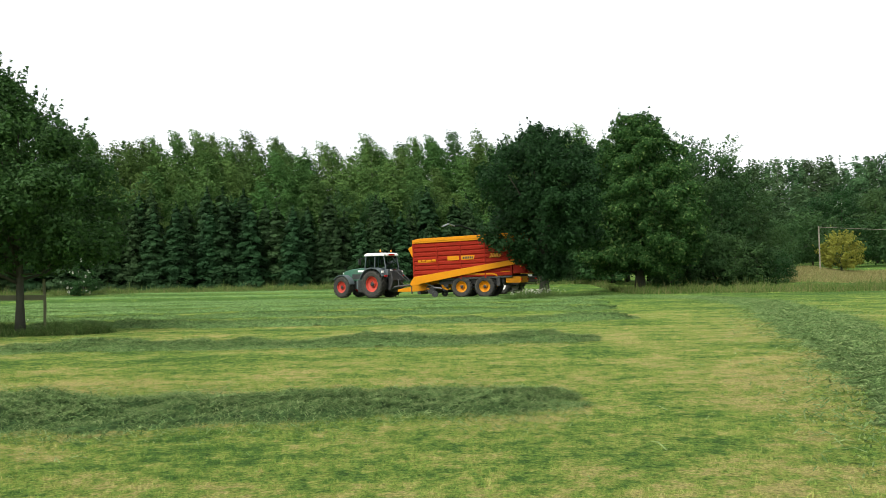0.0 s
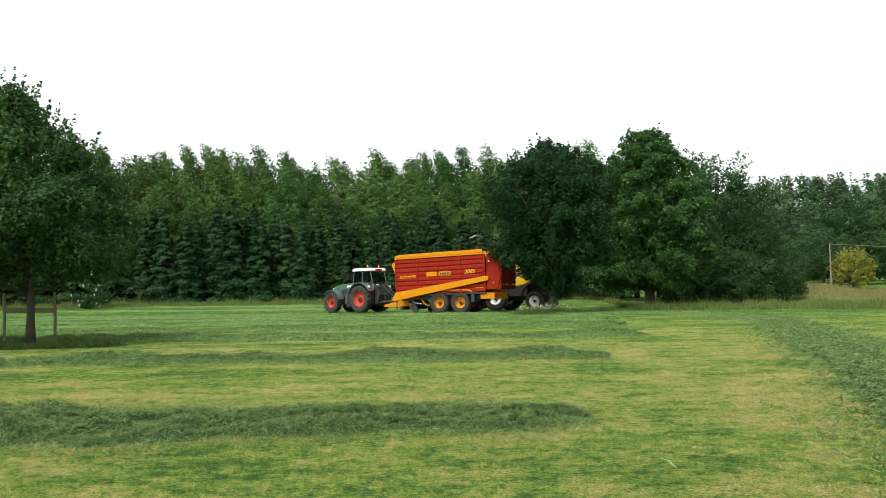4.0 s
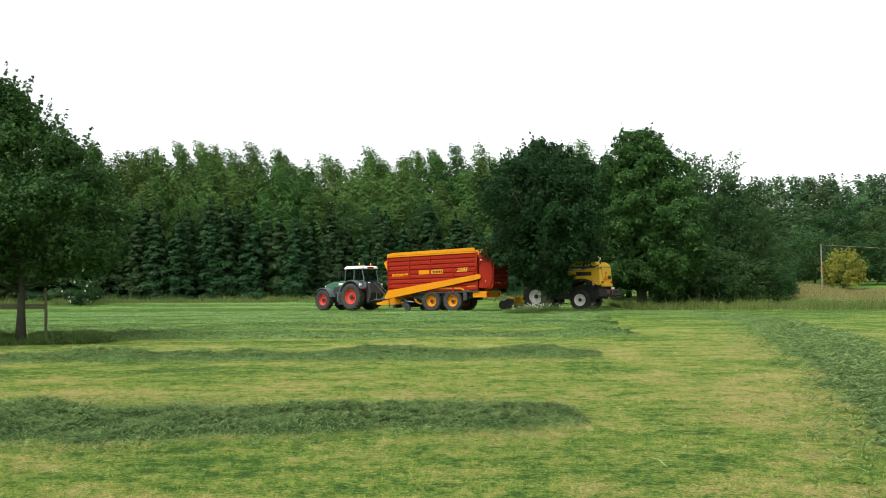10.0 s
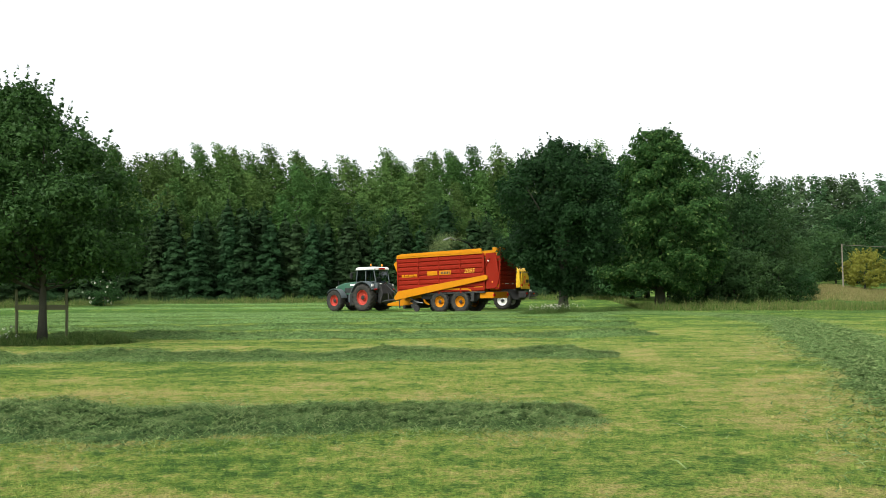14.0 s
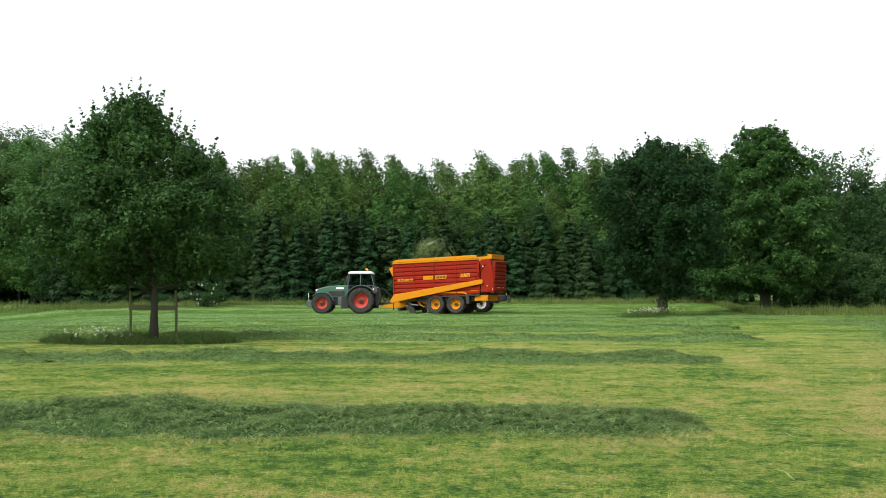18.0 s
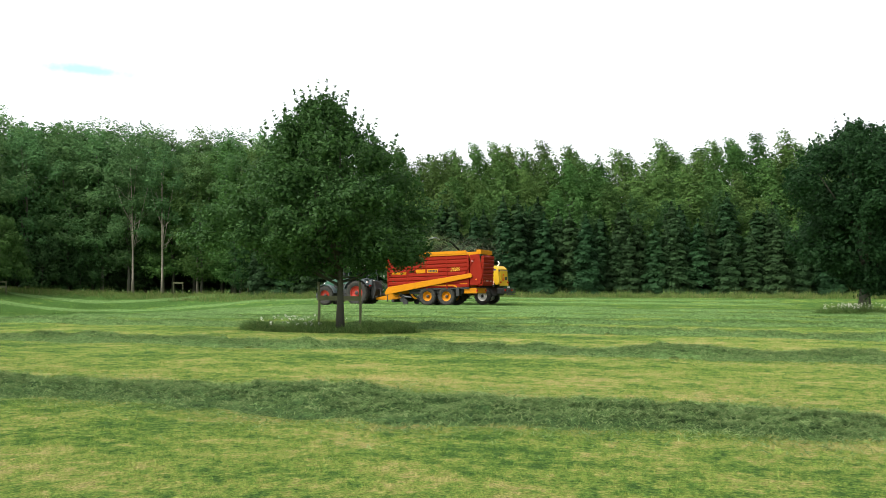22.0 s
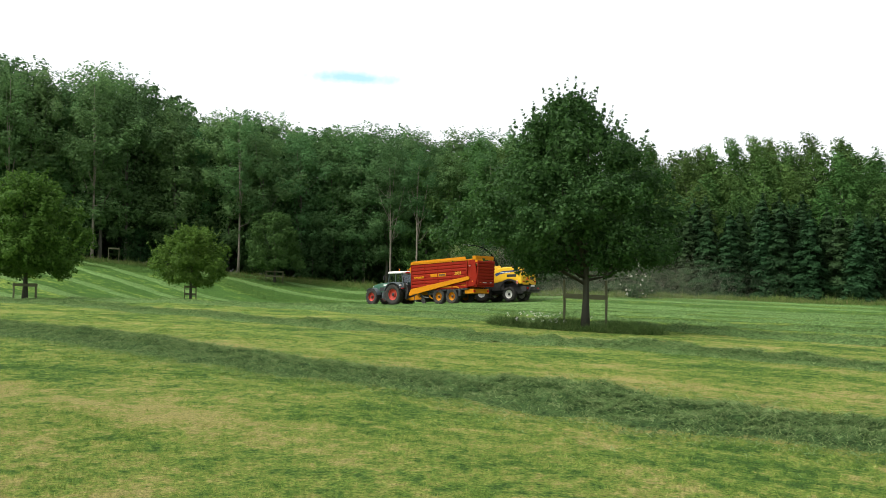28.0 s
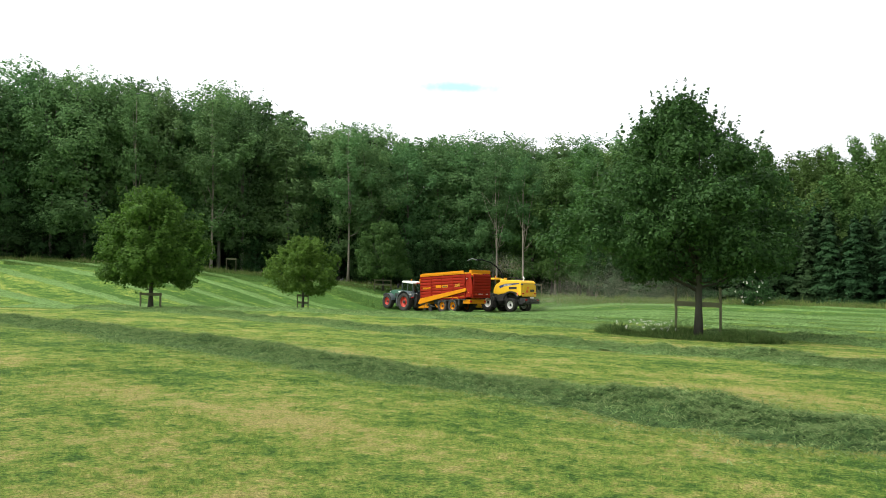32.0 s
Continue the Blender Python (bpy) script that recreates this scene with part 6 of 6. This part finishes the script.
def build_dust():
    """Drifting dust and chaff behind the harvester, in loose rigid puffs."""
    rng = np.random.default_rng(9)
    puffs = []
    for sx, sy, sz, n in ((2.4, 1.2, 1.1, 22000), (3.0, 1.5, 1.5, 32000), (3.4, 1.8, 1.8, 36000), (4.2, 2.0, 1.4, 32000), (2.2, 1.2, 0.8, 13000)):
        c = np.clip(rng.normal(0, 0.75, (n, 3)), -1.9, 1.9) * np.array([sx, sy, sz])
        v, q = leaf_tris(c, rng.normal(0, 1, (n, 3)), 0.019, rng)
        p = put("dust_puff", mesh("dust_puff", v, [], q), DUST)
        puffs.append(tagged(p, "thin pale dust drifting behind the harvester", "dust", "dust behind the harvester", kind="stuff"))
    return puffs


DUST = surface("pale_dust", (0.250, 0.260, 0.190), 1.0, vary=0.2, spec=0.0)
CHOP = hay_material("chopped_grass", (0.13, 0.20, 0.07), (0.22, 0.30, 0.12), (0.32, 0.40, 0.19))
tractor, tractor_wheels = build_tractor()
wagon, wagon_wheels = build_wagon()
harvester, harvester_wheels, bursts = build_harvester()
dust = build_dust()
tractor.scale = (1.08, 1.08, 1.08)
wagon.scale = (1.025, 1.025, 1.025)
harvester.scale = (1.03, 1.03, 1.03)

# seconds, x, y, degrees by which the heading turns from -x towards +y
TRACTOR_ROWS = [
    (0, -5.15, 64.00, 35), (0.5, -6.00, 64.50, 37), (1, -6.52, 64.80, 38), (1.5, -6.85, 65.00, 38), (2, -6.96, 65.10, 38), (3, -7.06, 65.15, 38),
    (13, -7.15, 65.20, 38), (13.5, -7.22, 65.30, 38), (14, -7.62, 65.50, 37), (14.5, -8.02, 65.75, 34), (16.5, -11.34, 66.60, 5), (17, -12.61, 66.50, -4),
    (18, -15.80, 66.20, -9), (19, -19.54, 65.80, -7), (20, -23.59, 65.50, -3), (21, -27.60, 65.40, 0), (22, -31.54, 65.40, 3), (24.5, -41.86, 65.60, 4),
    (27.5, -53.53, 66.00, 4), (30, -62.93, 66.20, 4), (32, -70.49, 66.30, 4)]
WAGON_ROWS = [
    (0, 2.40, 59.8, 18), (0.5, 1.32, 60.0, 20), (1, 0.62, 60.1, 22), (1.5, 0.30, 60.15, 24), (2, 0.14, 60.15, 26), (3, -0.06, 60.1, 28),
    (13, -0.08, 60.1, 28), (13.5, -0.27, 60.15, 29), (14, -0.72, 60.3, 30), (14.5, -1.27, 60.6, 31), (16.5, -4.88, 62.4, 29), (17, -5.94, 63.0, 26),
    (18, -8.53, 64.64, 16), (19, -11.87, 65.17, 7), (20, -15.95, 65.23, 3), (21, -20.09, 65.18, 2), (22, -24.01, 65.01, 3), (24.5, -34.55, 64.97, 5),
    (27.5, -46.44, 65.37, 5), (30, -55.51, 65.57, 5), (32, -62.87, 65.67, 5)]
HARVESTER_ROWS = [
    (0, 3.50, 69.00, 34), (1, 3.40, 68.40, 33), (2, 3.45, 67.50, 32), (3, 3.90, 66.60, 32), (3.5, 4.34, 65.44, 31), (5.5, 6.69, 60.84, 30), (6, 7.25, 59.74, 30), (7, 8.36, 59.37, 30),
    (8, 8.63, 59.28, 30), (9, 8.54, 59.28, 30), (10, 8.26, 59.47, 30), (11, 7.25, 60.10, 30), (11.5, 6.95, 60.90, 30), (12, 6.40, 62.20, 29), (12.5, 5.55, 64.20, 28), (13, 4.20, 66.20, 27),
    (13.5, 3.00, 67.50, 25), (14, 1.75, 68.30, 22), (14.5, 0.90, 68.80, 17), (16.5, -2.20, 69.70, 5), (18, -8.05, 69.80, 2), (19, -11.20, 69.80, 2), (22, -23.20, 69.80, 3), (24.5, -33.00, 70.00, 3),
    (27.5, -43.70, 70.10, 3), (30, -52.90, 70.30, 3), (32, -59.60, 70.50, 3)]


def at_time(rows, t):
    """Place and heading between the rows, eased over half a second."""
    c = np.array(rows, float)
    return [float(np.mean([np.interp(t + d, c[:, 0], c[:, k]) for d in (-0.3, -0.15, 0, 0.15, 0.3)])) for k in (1, 2, 3)]


def on_ground(x, y, h, base):
    """The pose of a machine on the land, nose along its heading; base: from its origin to the other axle."""
    fx, fy = -math.cos(radians(h)), math.sin(radians(h))
    z0, z1 = hz(x, y), hz(x + fx * base, y + fy * base)
    return pose(x, y, z0, 0, -math.degrees(math.atan2(z1 - z0, base)), 180 - h)


def drive(machine, wheels, rows, base, side):
    """Keys a machine and its wheels; the rows give the place of its left wheels, side metres from its middle."""
    rows = [(t, x + side * math.sin(radians(h)), y + side * math.cos(radians(h)), h) for t, x, y, h in rows]
    walk(machine, [(0.5 * i, on_ground(*at_time(rows, 0.5 * i), base)) for i in range(65)])
    # wheels turn by the way covered along the heading
    times = [round(0.1 * i, 1) for i in range(321)]
    way, last, total = [0.0], at_time(rows, 0), 0.0
    for t in times[1:]:
        now = at_time(rows, t)
        total += -(now[0] - last[0]) * math.cos(radians(now[2])) + (now[1] - last[1]) * math.sin(radians(now[2]))
        way.append(total)
        last = now
    for wheel, r in wheels:
        x, y, z = wheel.location
        walk(wheel, [(t, pose(x, y, z, 0, math.degrees(s / r), 0)) for t, s in list(zip(times, way))[::2]])


def motions():
    drive(tractor, tractor_wheels, TRACTOR_ROWS, 2.92, 0.95)
    drive(wagon, wagon_wheels, WAGON_ROWS, 5.0, 1.0)
    drive(harvester, harvester_wheels, HARVESTER_ROWS, 3.0, 1.1)
    # bursts fly from the spout into the wagon, over and over, from the moment the harvester chops
    for i, burst in enumerate(bursts):
        x, y, z = burst.location
        period = 1.28
        t = 12.6 + period * i / len(bursts)
        rows = [(0.0, pose(x, y, z)), (round(t, 2), pose(x, y, z))]
        side = 0.25 * math.sin(i * 2.4)
        while t + period < 31.9:
            for dt, p in ((0.10, (0.65, 0.2, 4.2)), (0.24, (1.75, 2.85, 5.45)), (0.55, (2.35 + side, 3.6, 5.35)), (0.95, (2.7 + 2 * side, 4.0, 4.7)), (1.14, (2.8 + 2 * side, 4.1, 3.5)), (1.26, (x, y, z))):
                rows.append((round(t + dt, 2), pose(*p, 0, 0, 40 * math.sin(i + dt * 3))))
            t += period
        rows.append((32.0, rows[-1][1]))
        walk(burst, rows)
    # dust rises off the ground once the harvester is in the swath, and trails it
    for i, puff in enumerate(dust):
        back, up, lag, start = ((5.0, 1.2, 0.0, 20.0), (8.0, 2.2, 0.4, 21.0), (11.5, 3.0, 0.8, 22.0), (15.5, 1.9, 1.1, 23.0), (-1.0, 5.0, 0.0, 15.0))[i]
        rows = []
        for k in range(65):
            t = 0.5 * k
            x, y, h = at_time(HARVESTER_ROWS, max(t - lag, 0))
            rise = float(smooth(start, start + 4.5, t))
            rows.append((t, pose(x + back + 0.3 * math.sin(t * 0.7 + i), y + 1.5, hz(x, y) - 7 + (7 + up) * rise + 0.15 * math.sin(t + 2 * i), 0, 0, 6 * math.sin(0.4 * t + i))))
        walk(puff, rows)


motions()
